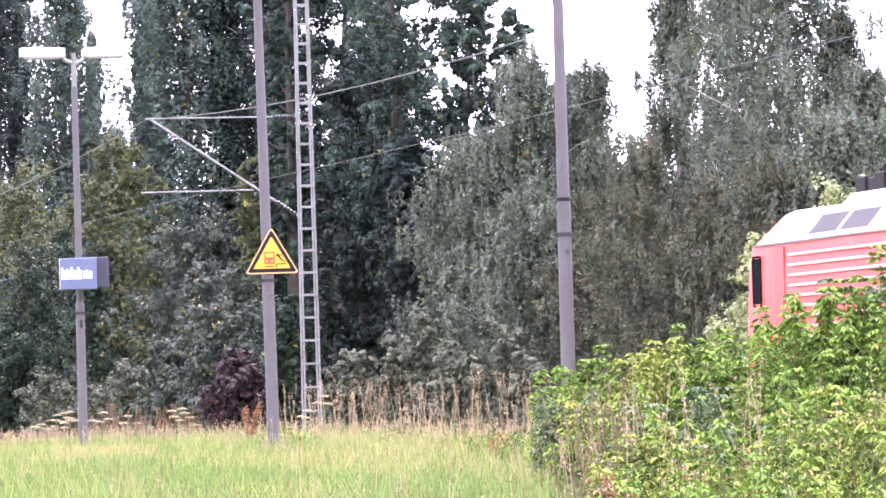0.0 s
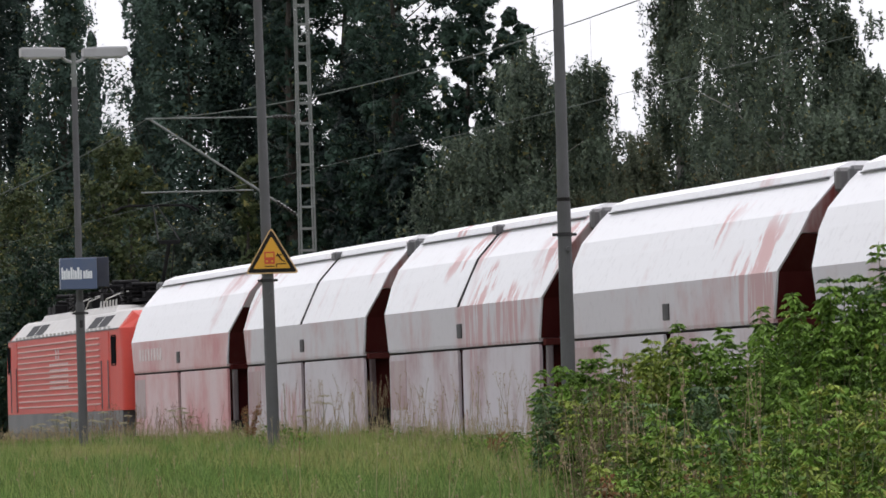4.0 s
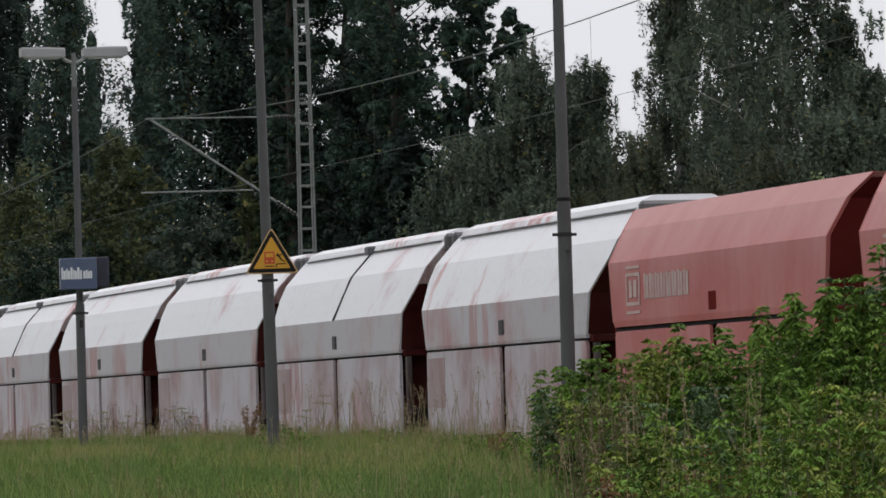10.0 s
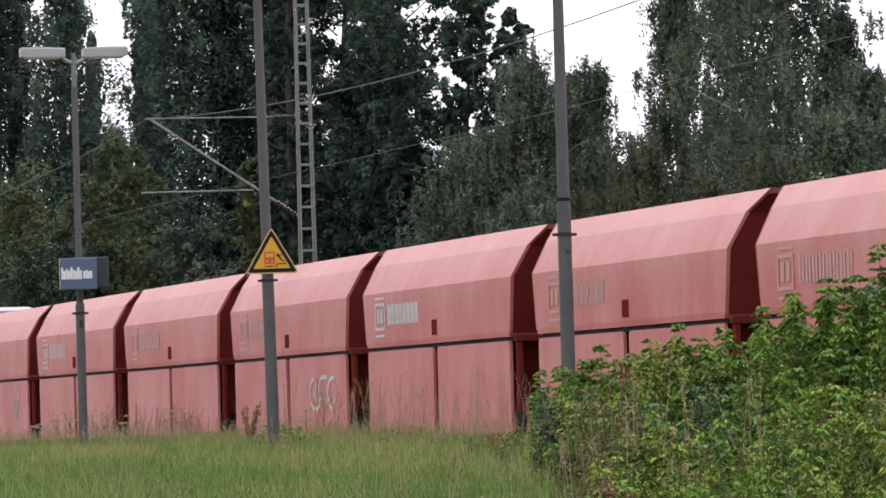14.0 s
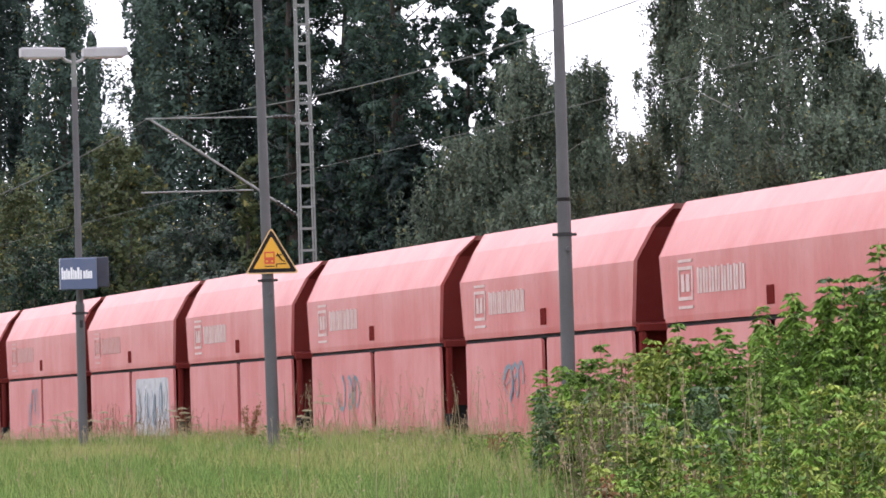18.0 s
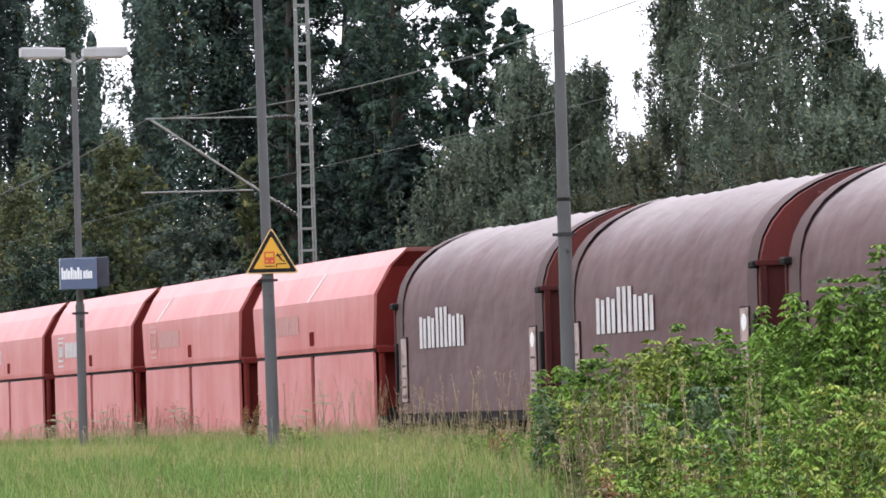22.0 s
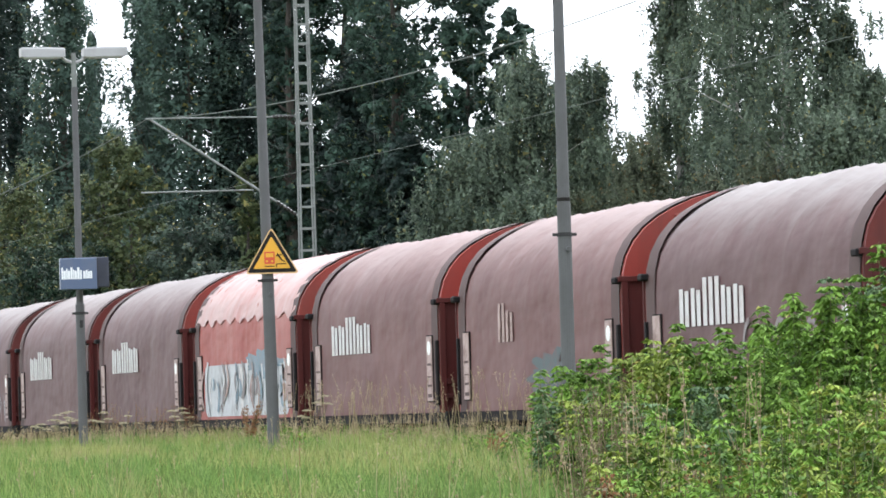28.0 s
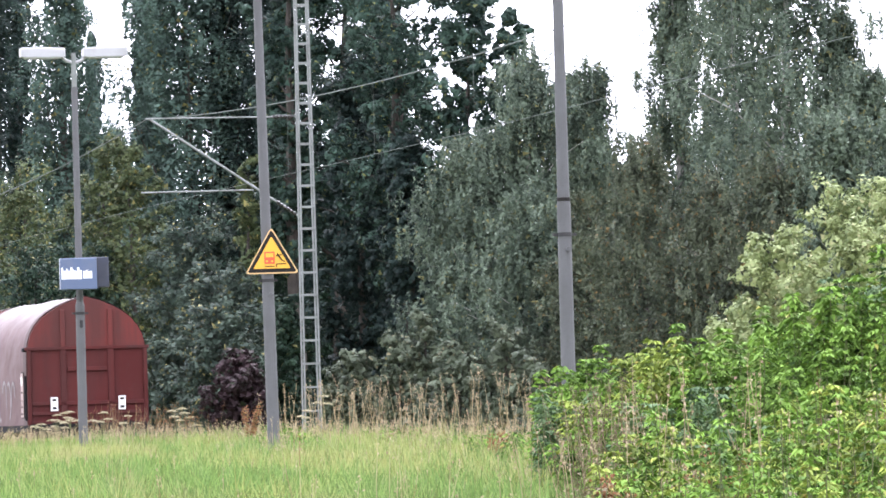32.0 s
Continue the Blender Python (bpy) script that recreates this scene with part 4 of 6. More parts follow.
                tube(bm, (s * 1.53, yb, 2.28), (s * 1.54, yb, 2.28), 0.12, 0.12, 14)
                part("label_disc", bm, PLATE, frame_ob, "white round mark")
        bm = bmesh.new()
        box(bm, -1.45, 1.45, min(w * (half - 0.3), w * (half + 0.28)), max(w * (half - 0.3), w * (half + 0.28)), 0.92, 1.2, 0.02)
        part("head_beam", bm, SOOT, ob)
        buffers(ob, w * (half + 0.28), w)
    bm = bmesh.new()
    box(bm, -1.48, 1.48, -half, half, 1.0, 1.19, 0.02)
    part("underframe", bm, SOOT, ob)
    for y in (-4.1, 4.1):
        bogie(ob, y)
    return ob


def bars(parent, x, places, z, material, name="letter_bar", label=""):
    """Lettering on a side as plain upright bars: (start, width, height) forwards from y."""
    out = []
    for y, w, lo, hi in places:
        bm = bmesh.new()
        box(bm, min(x, x * 1.008), max(x, x * 1.008), y - w, y, z + lo, z + hi)
        out.append(part(name, bm, material, parent, label))
    return out


def glyphs(parent, x, y, z, pitch, stroke, height, shapes, material):
    """A word on a side as a row of plain upright bars, running backwards from y; i: one tall bar, n: a pair of bars."""
    xs = (min(x, x * 1.006), max(x, x * 1.006))
    for kind in shapes:
        for a, top in ((0.0, 1.0), (pitch * 0.46, 0.94)) if kind == "n" else ((0.0, 1.25),):
            bm = bmesh.new()
            box(bm, *xs, y - a - stroke, y - a, z, z + top * height)
            part("letter_bar", bm, material, parent)
        y -= pitch if kind == "n" else stroke + pitch * 0.2


def freight_mark(parent, material, x=-1.503, y=4.58, z=2.9):
    """The operator's mark on a red wagon, as plain shapes: a square frame and a row of bars."""
    for y0, w, lo, hi in ((y, 0.76, 0.30, 0.34), (y, 0.76, -0.36, -0.32), (y, 0.06, -0.24, 0.24), (y - 0.70, 0.06, -0.24, 0.24), (y - 0.06, 0.64, 0.19, 0.24), (y - 0.06, 0.64, -0.24, -0.19)):
        bars(parent, x, [(y0, w, lo, hi)], z, material, "mark_frame")
    for y0 in (y - 0.16, y - 0.42):
        bars(parent, x, [(y0, 0.17, -0.12, 0.13)], z, material, "mark_block")
    glyphs(parent, x, y - 1.0, z - 0.16, 0.31, 0.1, 0.37, "nnnnnnnn", material)


def tarp_mark(parent, material, y=3.4, z=2.28):
    """The lettering on a tarpaulin, as plain upright bars."""
    glyphs(parent, -1.512, y, z, 0.62, 0.19, 0.54, "nniiinn", material)


def spray(parent, x, y0, y1, z0, z1, materials, seed, strokes=26, thick=1.0):
    """Sprayed scribbles: flat looping strokes on a side."""
    r = random.Random(seed)
    for k in range(strokes):
        bm = bmesh.new()
        y, z = r.uniform(y0, y1), r.uniform(z0, z0 + (z1 - z0) * 0.5)
        h = r.uniform(0.35, 0.95) * (z1 - z)
        bend = r.uniform(-0.35, 0.35)
        w = r.uniform(0.05, 0.13) * thick
        prev = None
        for i in range(7):
            u = i / 6
            c = (y + bend * math.sin(3.0 * u), z + h * u)
            a, b = bm.verts.new((x - 0.004 * (k % 5), c[0] - w, c[1])), bm.verts.new((x - 0.004 * (k % 5), c[0] + w, c[1] + w * 0.4))
            if prev:
                bm.faces.new((prev[0], prev[1], b, a))
            prev = (a, b)
        part("spray_stroke", bm, materials[k % len(materials)], parent)


def blotch(parent, x, y, z, wide, tall, material, seed, label):
    """A sprayed patch with a ragged outline."""
    r = random.Random(seed)
    bm = bmesh.new()
    mid = bm.verts.new((x, y, z))
    ring = []
    for k in range(40):
        a = 2 * math.pi * k / 40
        d = 0.5 + 0.5 * r.random() + 0.12 * math.sin(3 * a + seed)
        ring.append(bm.verts.new((x, y + wide * d * math.cos(a), z + tall * d * math.sin(a))))
    for a, b in zip(ring, ring[1:] + ring[:1]):
        bm.faces.new((mid, a, b))
    part("sprayed_patch", bm, material, parent, label)


def loops(parent, x, y0, y1, z, tall, materials, seed, count=6, wide=0.05):
    """Sprayed outlines: open and closed loops side by side."""
    r = random.Random(seed)
    for k in range(count):
        yc = y0 + (y1 - y0) * (k + 0.5) / count
        ry, rz = abs(y1 - y0) / count * r.uniform(0.4, 0.62), tall * r.uniform(0.38, 0.55)
        start, sweep = r.uniform(0, 6.28), r.uniform(2.4, 4.4)
        bm = bmesh.new()
        prev = None
        for i in range(25):
            a = start + sweep * i / 24
            c, d = math.cos(a), math.sin(a)
            bow = 1 + 0.18 * math.sin(2 * a + seed)
            pair = [bm.verts.new((x - 0.002 * k, yc + (ry * bow + e) * c, z + (rz * bow + e) * d)) for e in (-wide, wide)]
            if prev:
                bm.faces.new((prev[0], prev[1], pair[1], pair[0]))
            prev = pair
        part("spray_stroke", bm, materials[k % len(materials)], parent)


def locomotive():
    ob = thing("locomotive", "red electric locomotive with a pale roof and ribbed sides", "locomotive")
    L = 8.6
    bm = bmesh.new()
    nose = [(0.0, -0.05), (0.015, 0.06), (0.06, 0.16), (0.14, 0.23), (0.26, 0.27)]  # rounded corners: in from the side, out from the end

    def plan(w, l, z):
        quarter = [(w - d, l + e) for d, e in nose]
        ring = quarter + [(-x, y) for x, y in reversed(quarter)]
        return [(x, y, z) for x, y in ring] + [(-x, -y, z) for x, y in ring]

    loft(bm, [plan(w, l, z) for w, l, z in ((1.5, L, 1.46), (1.5, L, 2.35), (1.5, L - 0.12, 2.9), (1.49, L - 0.3, 3.30))])
    bmesh.ops.recalc_face_normals(bm, faces=bm.faces)
    body = part("body", bm, LOCO_RED, ob, smooth=True)
    body.data.set_sharp_from_angle(angle=radians(40))
    bm = bmesh.new()
    loft(bm, [[(-w, -l, z), (w, -l, z), (w, l, z), (-w, l, z)] for w, l, z in ((1.46, L - 0.5, 3.304), (1.12, L - 0.62, 3.70), (1.0, L - 0.7, 3.76))])
    part("roof", bm, LOCO_ROOF, ob, "pale cream roof")
    for w in (-1, 1):
        bm = bmesh.new()
        loft(bm, [[(-1.47, w * (L - 0.496), 3.304), (-1.12, w * (L - 0.61), 3.695), (1.12, w * (L - 0.61), 3.695), (1.47, w * (L - 0.496), 3.304)],
                  [(-1.46, w * (L - 0.26), 3.304), (-1.12, w * (L - 0.44), 3.66), (1.12, w * (L - 0.44), 3.66), (1.46, w * (L - 0.26), 3.304)],
                  [(-1.25, w * (L - 0.03), 3.304), (-1.0, w * (L - 0.25), 3.56), (1.0, w * (L - 0.25), 3.56), (1.25, w * (L - 0.03), 3.304)]])
        bmesh.ops.recalc_face_normals(bm, faces=bm.faces)
        part("cab_roof", bm, LOCO_RED, ob, "rounded red cab roof")
    bm = bmesh.new()
    loft(bm, [[(-w, -l, z), (w, -l, z), (w, l, z), (-w, l, z)] for w, l, z in ((1.42, L - 0.15, 0.8), (1.495, L, 1.0), (1.495, L, 1.456))])
    part("underframe", bm, LOCO_SKIRT, ob, "dusty grey underframe skirt")
    for s in (-1, 1):
        for k in range(12):
            z = 1.60 + 0.137 * k
            bm = bmesh.new()
            box(bm, min(s * 1.495, s * 1.535), max(s * 1.495, s * 1.535), -5.7, 6.55, z, z + 0.038, 0.008)
            part("side_rib", bm, LOCO_RIB, ob)
        for y, hw in ((8.1, 0.2), (-7.6, 0.3)):
            bm = bmesh.new()
            box(bm, s * 1.49 - 0.02, s * 1.49 + 0.02, y - hw, y + hw, 2.47, 3.16, 0.05)
            part("cab_window", bm, GLASS, ob, "dark cab side window")
        for y in (-6.6, 7.15):
            bm = bmesh.new()
            box(bm, s * 1.5 - 0.012, s * 1.5 + 0.012, y - 0.36, y + 0.36, 1.5, 3.25, 0.008)
            door = part("cab_door", bm, LOCO_RED, ob)
            for dy in (-0.45, 0.45):
                bm = bmesh.new()
                tube(bm, (s * 1.55, y + dy, 1.5), (s * 1.55, y + dy, 2.6), 0.014, 0.014, 6)
                part("handrail", bm, LOCO_SKIRT, door)
        for y0, y1 in ((3.3, 6.1), (-6.1, -3.3)):
            for k in (0, 1):
                ya, yb = y0 + (y1 - y0) * (0.5 * k + 0.03), y0 + (y1 - y0) * (0.5 * k + 0.47)
                bm = bmesh.new()
                loft(bm, [[(s * (1.46 - 0.34 * u + 0.006), ya, 3.304 + 0.396 * u), (s * (1.46 - 0.34 * u + 0.006), yb, 3.304 + 0.396 * u), (s * (1.46 - 0.34 * u - 0.03), yb, 3.304 + 0.396 * u), (s * (1.46 - 0.34 * u - 0.03), ya, 3.304 + 0.396 * u)] for u in (0.2, 0.85)])
                bmesh.ops.recalc_face_normals(bm, faces=bm.faces)
                part("roof_window", bm, ROOF_PANE, ob, "grimy grey roof window")
        bm = bmesh.new()
        box(bm, min(s * 1.4, s * 1.52), max(s * 1.4, s * 1.52), -L + 0.4, L - 0.4, 3.285, 3.312)
        part("rain_gutter", bm, LOCO_SKIRT, ob)
        for k in range(24):
            bm = bmesh.new()
            y = -7.0 + 0.6 * k
            box(bm, min(s * 1.47, s * 1.53), max(s * 1.47, s * 1.53), y - 0.022, y + 0.022, 3.30, 3.37)
            part("gutter_bracket", bm, LOCO_ROOF, ob)
        # the sprayed-on lettering between the ribs
        for row in range(5):
            for k in range(8):
                bm = bmesh.new()
                y = 1.55 - 0.36 * k
                box(bm, min(s * 1.5, s * 1.506), max(s * 1.5, s * 1.506), y - 0.11, y + 0.11, 2.02 + 0.137 * row, 2.02 + 0.137 * row + 0.075)
                part("letter_bar", bm, LETTER, ob)
        for k in (3, 4):
            bm = bmesh.new()
            y = 1.75 - 0.36 * k
            box(bm, min(s * 1.5, s * 1.506), max(s * 1.5, s * 1.506), y - 0.07, y + 0.07, 2.75, 2.98)
            part("letter_bar", bm, LETTER, ob)
    for w in (-1, 1):
        for x in (-0.65, 0.65):
            bm = bmesh.new()
            loft(bm, [[(x - 0.55, w * (L + 0.262 - 0.0), 2.45), (x + 0.55, w * (L + 0.262), 2.45), (x + 0.55, w * (L + 0.30), 2.45), (x - 0.55, w * (L + 0.30), 2.45)],
                      [(x - 0.52, w * (L - 0.02), 3.2), (x + 0.52, w * (L - 0.02), 3.2), (x + 0.52, w * (L + 0.03), 3.2), (x - 0.52, w * (L + 0.03), 3.2)]])
            bmesh.ops.recalc_face_normals(bm, faces=bm.faces)
            part("windscreen", bm, GLASS, ob, "dark windscreen")
        buffers(ob, w * (L + 0.2), w)
    bm = bmesh.new()
    loft(bm, [[(-w, -5.4 - e, z), (w, -5.4 - e, z), (w, 5.3 + e, z), (-w, 5.3 + e, z)] for w, e, z in ((1.1, 0.2, 3.70), (1.0, 0.0, 3.88))])
    part("roof_hatch", bm, LOCO_ROOF, ob)
    # roof gear: insulators, switches, resistor grids, cables
    r = random.Random(4)
    for k in range(84):
        y = 5.2 - 0.132 * k + r.uniform(-0.12, 0.12)
        x = r.uniform(-0.7, 0.5)
        h = r.uniform(0.2, 0.42) + (0.12 if k > 36 else 0)
        bm = bmesh.new()
        kind = k % 4
        if kind == 0:
            box(bm, x - 0.35, x + 0.35, y - 0.22, y + 0.22, 3.86, 3.92 + h * 0.6, 0.02)
        elif kind == 1:
            loft(bm, [[(x + rr * math.cos(q * 0.785), y + rr * math.sin(q * 0.785), 3.86 + h * i / 6) for q in range(8)] for i, rr in enumerate((0.05, 0.1, 0.05, 0.1, 0.05, 0.1, 0.04))])
        elif kind == 2:
            tube(bm, (x - 0.4, y - 0.3, 3.9 + h), (x + 0.3, y + 0.25, 3.92 + h), 0.05, 0.05, 8)
            tube(bm, (x - 0.05, y, 3.86), (x - 0.05, y, 3.92 + h), 0.04, 0.04, 8)
        else:
            for q in range(5):
                box(bm, x - 0.45, x + 0.45, y - 0.2, y + 0.2, 3.9 + q * 0.09, 3.94 + q * 0.09)
            box(bm, x - 0.06, x + 0.06, y - 0.06, y + 0.06, 3.86, 4.24)
        part("roof_gear", bm, GEAR, ob, "dark sooty roof equipment")
    for k in range(8):
        x, y = r.uniform(-0.85, 0.6), r.uniform(-6.6, 1.5)
        bm = bmesh.new()
        pts = [(x, y + 3.2 * u + r.uniform(-0.1, 0.1), 3.98 + 0.32 * math.sin(math.pi * u) * r.uniform(0.5, 1.2)) for u in (0, 0.2, 0.4, 0.6, 0.8, 1.0)]
        path_tube(bm, pts, 0.02, 6)
        part("busbar", bm, GEAR, ob)
    for y in (-3.4, -0.9, 0.6):
        bm = bmesh.new()
        path_tube(bm, [(-1.02, y, 3.86), (-0.98, y - 0.3, 4.06), (-0.8, y - 0.9, 4.16), (-0.7, y - 1.7, 4.2)], 0.015, 6)
        part("cable", bm, LOCO_ROOF, ob)
    for k in range(6):
        bm = bmesh.new()
        tube(bm, (-1.02, -3.1 - 0.42 * k, 3.8), (-1.0, -3.1 - 0.42 * k, 4.02), 0.025, 0.02, 6)
        part("bushing", bm, LOCO_ROOF, ob)
    # raised pantograph over the rear end, its foot in the roof gear
    pan = bmesh.new()
    box(pan, -0.6, 0.6, -5.9, -4.6, 3.95, 4.02)
    foot = part("pantograph_base", pan, GEAR, ob, "dark pantograph frame")
    for name, a, b, rr in (("lower_arm", (0, -5.3, 4.0), (0, -6.7, 5.25), 0.045), ("upper_arm", (-0.25, -6.7, 5.28), (-0.05, -5.0, 6.14), 0.016), ("upper_arm", (0.25, -6.7, 5.28), (0.05, -5.0, 6.14), 0.016), ("guide_rod", (0.12, -5.9, 4.05), (0.1, -6.75, 5.18), 0.015)):
        bm = bmesh.new()
        tube(bm, a, b, rr, rr, 8)
        part(name, bm, GEAR, foot)
    bm = bmesh.new()
    box(bm, -0.24, 0.24, -6.76, -6.64, 5.21, 5.3, 0.01)
    part("elbow", bm, GEAR, foot)
    for dy in (-0.2, 0.2):
        bm = bmesh.new()
        path_tube(bm, [(-0.97, -5 + dy, 6.02), (-0.82, -5 + dy, 6.12), (-0.66, -5 + dy, 6.16), (0.66, -5 + dy, 6.16), (0.82, -5 + dy, 6.12), (0.97, -5 + dy, 6.02)], 0.022, 6)
        part("contact_strip", bm, GEAR, foot)
    for y in (-5.6, 5.6):
        bogie(ob, y)
    return ob


def redden(ob):
    """Gives a lime wagon thinner dust on its sides, and a pale mark."""
    ob["label"] = "covered hopper wagon, white with dust above and pink below"
    for c in ob.children:
        if c.type == "MESH" and any(m in (WHITE_SIDE, WHITE_LOW) for m in c.data.materials):
            c.data = c.data.copy()
            for i, m in enumerate(c.data.materials):
                if m in (WHITE_SIDE, WHITE_LOW):
                    c.data.materials[i] = PINK_SIDE
    for s in (-1, 1):
        for k in range(8):
            y = 4.6 - 0.36 * k
            bm = bmesh.new()
            box(bm, min(s * 1.5, s * 1.51), max(s * 1.5, s * 1.51), y - 0.1, y + 0.1, 2.5, 2.76)
            part("letter_bar", bm, PALE_MARK, ob)
    return ob


def place_train():
    zero = -4.93
    nose, first, red, tarp, tail = 3.518, 2.735, -3.65, -12.08, -17.97
    loco = locomotive()
    enter(loco, zero + METRES * nose - 8.75)
    # lime wagons
    plain = dust_hopper()
    seamed = copy_thing(plain, pose(0, 0, 0))
    lid_seam(seamed)
    used = {0: False, 1: False}
    for k in range(11):
        y = zero + METRES * (first + (red - first) * (k + 0.5) / 11) - 0.22
        kind = 1 if k + 1 in (2, 3, 5, 7, 10) else 0
        src = (plain, seamed)[kind]
        ob = src if not used[kind] else copy_thing(src, pose(0, 0, 0))
        used[kind] = True
        if k == 0:
            first_wagon = ob
        enter(ob, y)
    # the first one is pink below its shoulders and carries a worn mark
    redden(first_wagon)
    # red wagons
    src = open_hopper()
    reds = [src] + [copy_thing(src, pose(0, 0, 0)) for _ in range(14)]
    for k, ob in enumerate(reds):
        y = zero + METRES * (red + (tarp - red) * (k + 0.5) / 15) + 0.08 + 0.01 * k
        freight_mark(ob, LETTER if k in (4, 12) else LETTER_MID if k in (0, 1, 8, 9, 10, 11) else LETTER_FADED)
        enter(ob, y)
    bm = bmesh.new()
    rounded_plate(bm, -1.491, -4.75, -0.7, 0.8, 2.12, 0.2, -0.006)
    part("silver_patch", bm, SPRAY_GREY, reds[7], "silver-grey sprayed patch")
    spray(reds[7], -1.499, -4.5, -1.0, 0.9, 2.05, (SPRAY_BLUE, LETTER, SPRAY_BLUE), 3, 24, 0.5)
    for k, y0, y1, m in ((3, -4.6, -2.2, LETTER), (6, 0.6, 2.2, SPRAY_BLUE), (9, 1.2, 3.0, SPRAY_BLUE), (10, 1.4, 2.6, SPRAY_BLUE), (0, -4, -3, SPRAY_GREY)):
        spray(reds[k], -1.495, y0, y1, 1.2, 1.95, (m,), 20 + k, 5, 0.3)
        loops(reds[k], -1.498, y0, y1, 1.6, 0.7, (m,), 30 + k, 3, 0.04)
    for k, y in ((14, 0.1), (13, 3.6)):
        bm = bmesh.new()
        loft(bm, [[(-1.235, y - 0.42, 3.835), (-1.235, y - 0.25, 3.835), (-1.225, y - 0.25, 3.825), (-1.225, y - 0.42, 3.825)], [(-1.507, y + 0.05, 3.325), (-1.507, y + 0.2, 3.325), (-1.497, y + 0.2, 3.315), (-1.497, y + 0.05, 3.315)]])
        bmesh.ops.recalc_face_normals(bm, faces=bm.faces)
        part("paint_streak", bm, LETTER, reds[k], "pale paint streak")
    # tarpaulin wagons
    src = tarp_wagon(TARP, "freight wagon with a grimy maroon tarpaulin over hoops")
    marks = [copy_thing(src, pose(0, 0, 0)) for _ in range(10)]
    tarps = [src] + marks
    for k, ob in enumerate(tarps):
        y = zero + METRES * (tarp + (tail - tarp) * (k + 0.5) / 11) - 0.1
        cover = [c for c in ob.children if c.name.startswith("tarpaulin")][0]
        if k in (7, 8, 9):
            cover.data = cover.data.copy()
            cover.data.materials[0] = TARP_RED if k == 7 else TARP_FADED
            ob["label"] = "freight wagon with a torn bright red tarpaulin" if k == 7 else "freight wagon with a faded red-brown tarpaulin"
        if 5 < k < 10:
            for c in ob.children_recursive:
                if c.type == "MESH" and c.data.materials[0] == TARP_END:
                    c.data = c.data.copy()
                    c.data.materials[0] = TARP_END_FRESH
                    if "label" in c:
                        c["label"] = "bright red arched end wall"
        if k not in (2, 7, 9):
            tarp_mark(ob, LETTER if k != 4 else LABEL)
        if k == 9:
            glyphs(ob, -1.512, 2.4, 2.28, 0.6, 0.15, 0.5, "iin", LABEL)
        enter(ob, y)
    blotch(tarps[4], -1.511, -0.6, 1.66, 2.9, 0.48, FAINT_SPRAY, 8, "pale sprayed ground")
    blotch(tarps[4], -1.514, 1.2, 1.72, 0.8, 0.5, LABEL, 3, "pale sprayed patch")
    blotch(tarps[4], -1.517, -0.2, 1.66, 0.5, 0.5, SPRAY_BLUE, 6, "blue-grey sprayed patch")
    spray(tarps[4], -1.519, -4.4, 2.4, 1.25, 2.2, (LABEL, FAINT_SPRAY, SPRAY_GREY), 8, 34, 0.3)
    loops(tarps[4], -1.540, -3.6, 1.8, 1.75, 0.85, (LABEL, SPRAY_ORANGE, FAINT_SPRAY, SPRAY_GREY, SPRAY_BLUE), 4, 11, 0.06)
    # the red cover: its bleached upper part hangs down in scallops, sprayed letters below
    for s in (-1, 1):
        bm = bmesh.new()
        r = random.Random(12)
        cols = []
        for i in range(67):
            y = -5.1 + 10.2 * i / 66
            low = 3.02 + 0.30 * abs(((i * 0.155) % 1.0) - 0.5) + 0.06 * r.random()
            col = []
            for u in range(7):
                z = 4.34 + (low - 4.34) * (u / 6) ** 1.6
                x = next((a[0] + (b[0] - a[0]) * (z - a[1]) / (b[1] - a[1]) for a, b in zip(ARCH[1:], ARCH[2:]) if a[1] <= z <= b[1]), 0.0)
                col.append(bm.verts.new((s * (x + 0.014), y, z + 0.024)))
            cols.append(col)
        for a, b in zip(cols, cols[1:]):
            for u in range(6):
                bm.faces.new((a[u], a[u + 1], b[u + 1], b[u]))
        bmesh.ops.recalc_face_normals(bm, faces=bm.faces)
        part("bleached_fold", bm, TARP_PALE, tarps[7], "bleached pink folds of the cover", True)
    bm = bmesh.new()
    rounded_plate(bm, -1.506, -4.5, 4.2, 1.24, 2.28, 0.25, -0.004)
    part("sprayed_ground", bm, SPRAY_GREY, tarps[7], "grey-white sprayed patch")
    blotch(tarps[7], -1.513, -2.2, 2.25, 2.2, 0.3, SPRAY_BLUE, 5, "blue-grey sprayed patch")
    spray(tarps[7], -1.516, -4.4, 4.2, 1.25, 2.4, (SPRAY_GREY, SPRAY_BLUE, LABEL, SPRAY_GREY, FAINT_SPRAY, LETTER), 9, 48, 0.9)
    blotch(tarps[9], -1.513, -1.1, 1.72, 2.0, 0.42, SPRAY_TEAL, 10, "faded teal sprayed patch")
    blotch(tarps[9], -1.515, -2.0, 1.45, 1.3, 0.3, SPRAY_TEAL, 13, "faded teal sprayed patch")
    spray(tarps[3], -1.508, -4.6, 0.4, 1.25, 2.1, (FAINT_SPRAY,), 14, 26, 0.28)
    loops(tarps[10], -1.512, -3.4, 1.6, 1.8, 0.8, (FAINT_SPRAY,), 11, 7, 0.045)
    # tail plates
    for x in (-0.85, 0.85):
        bm = bmesh.new()
        box(bm, x - 0.09, x + 0.09, -5.46, -5.44, 1.52, 1.86, 0.004)
        p = part("tail_plate", bm, PLATE, tarps[10], "white tail plate with dark marks")
        bm = bmesh.new()
        for z in (1.56, 1.76):
            box(bm, x - 0.05, x + 0.05, -5.466, -5.46, z, z + 0.06)
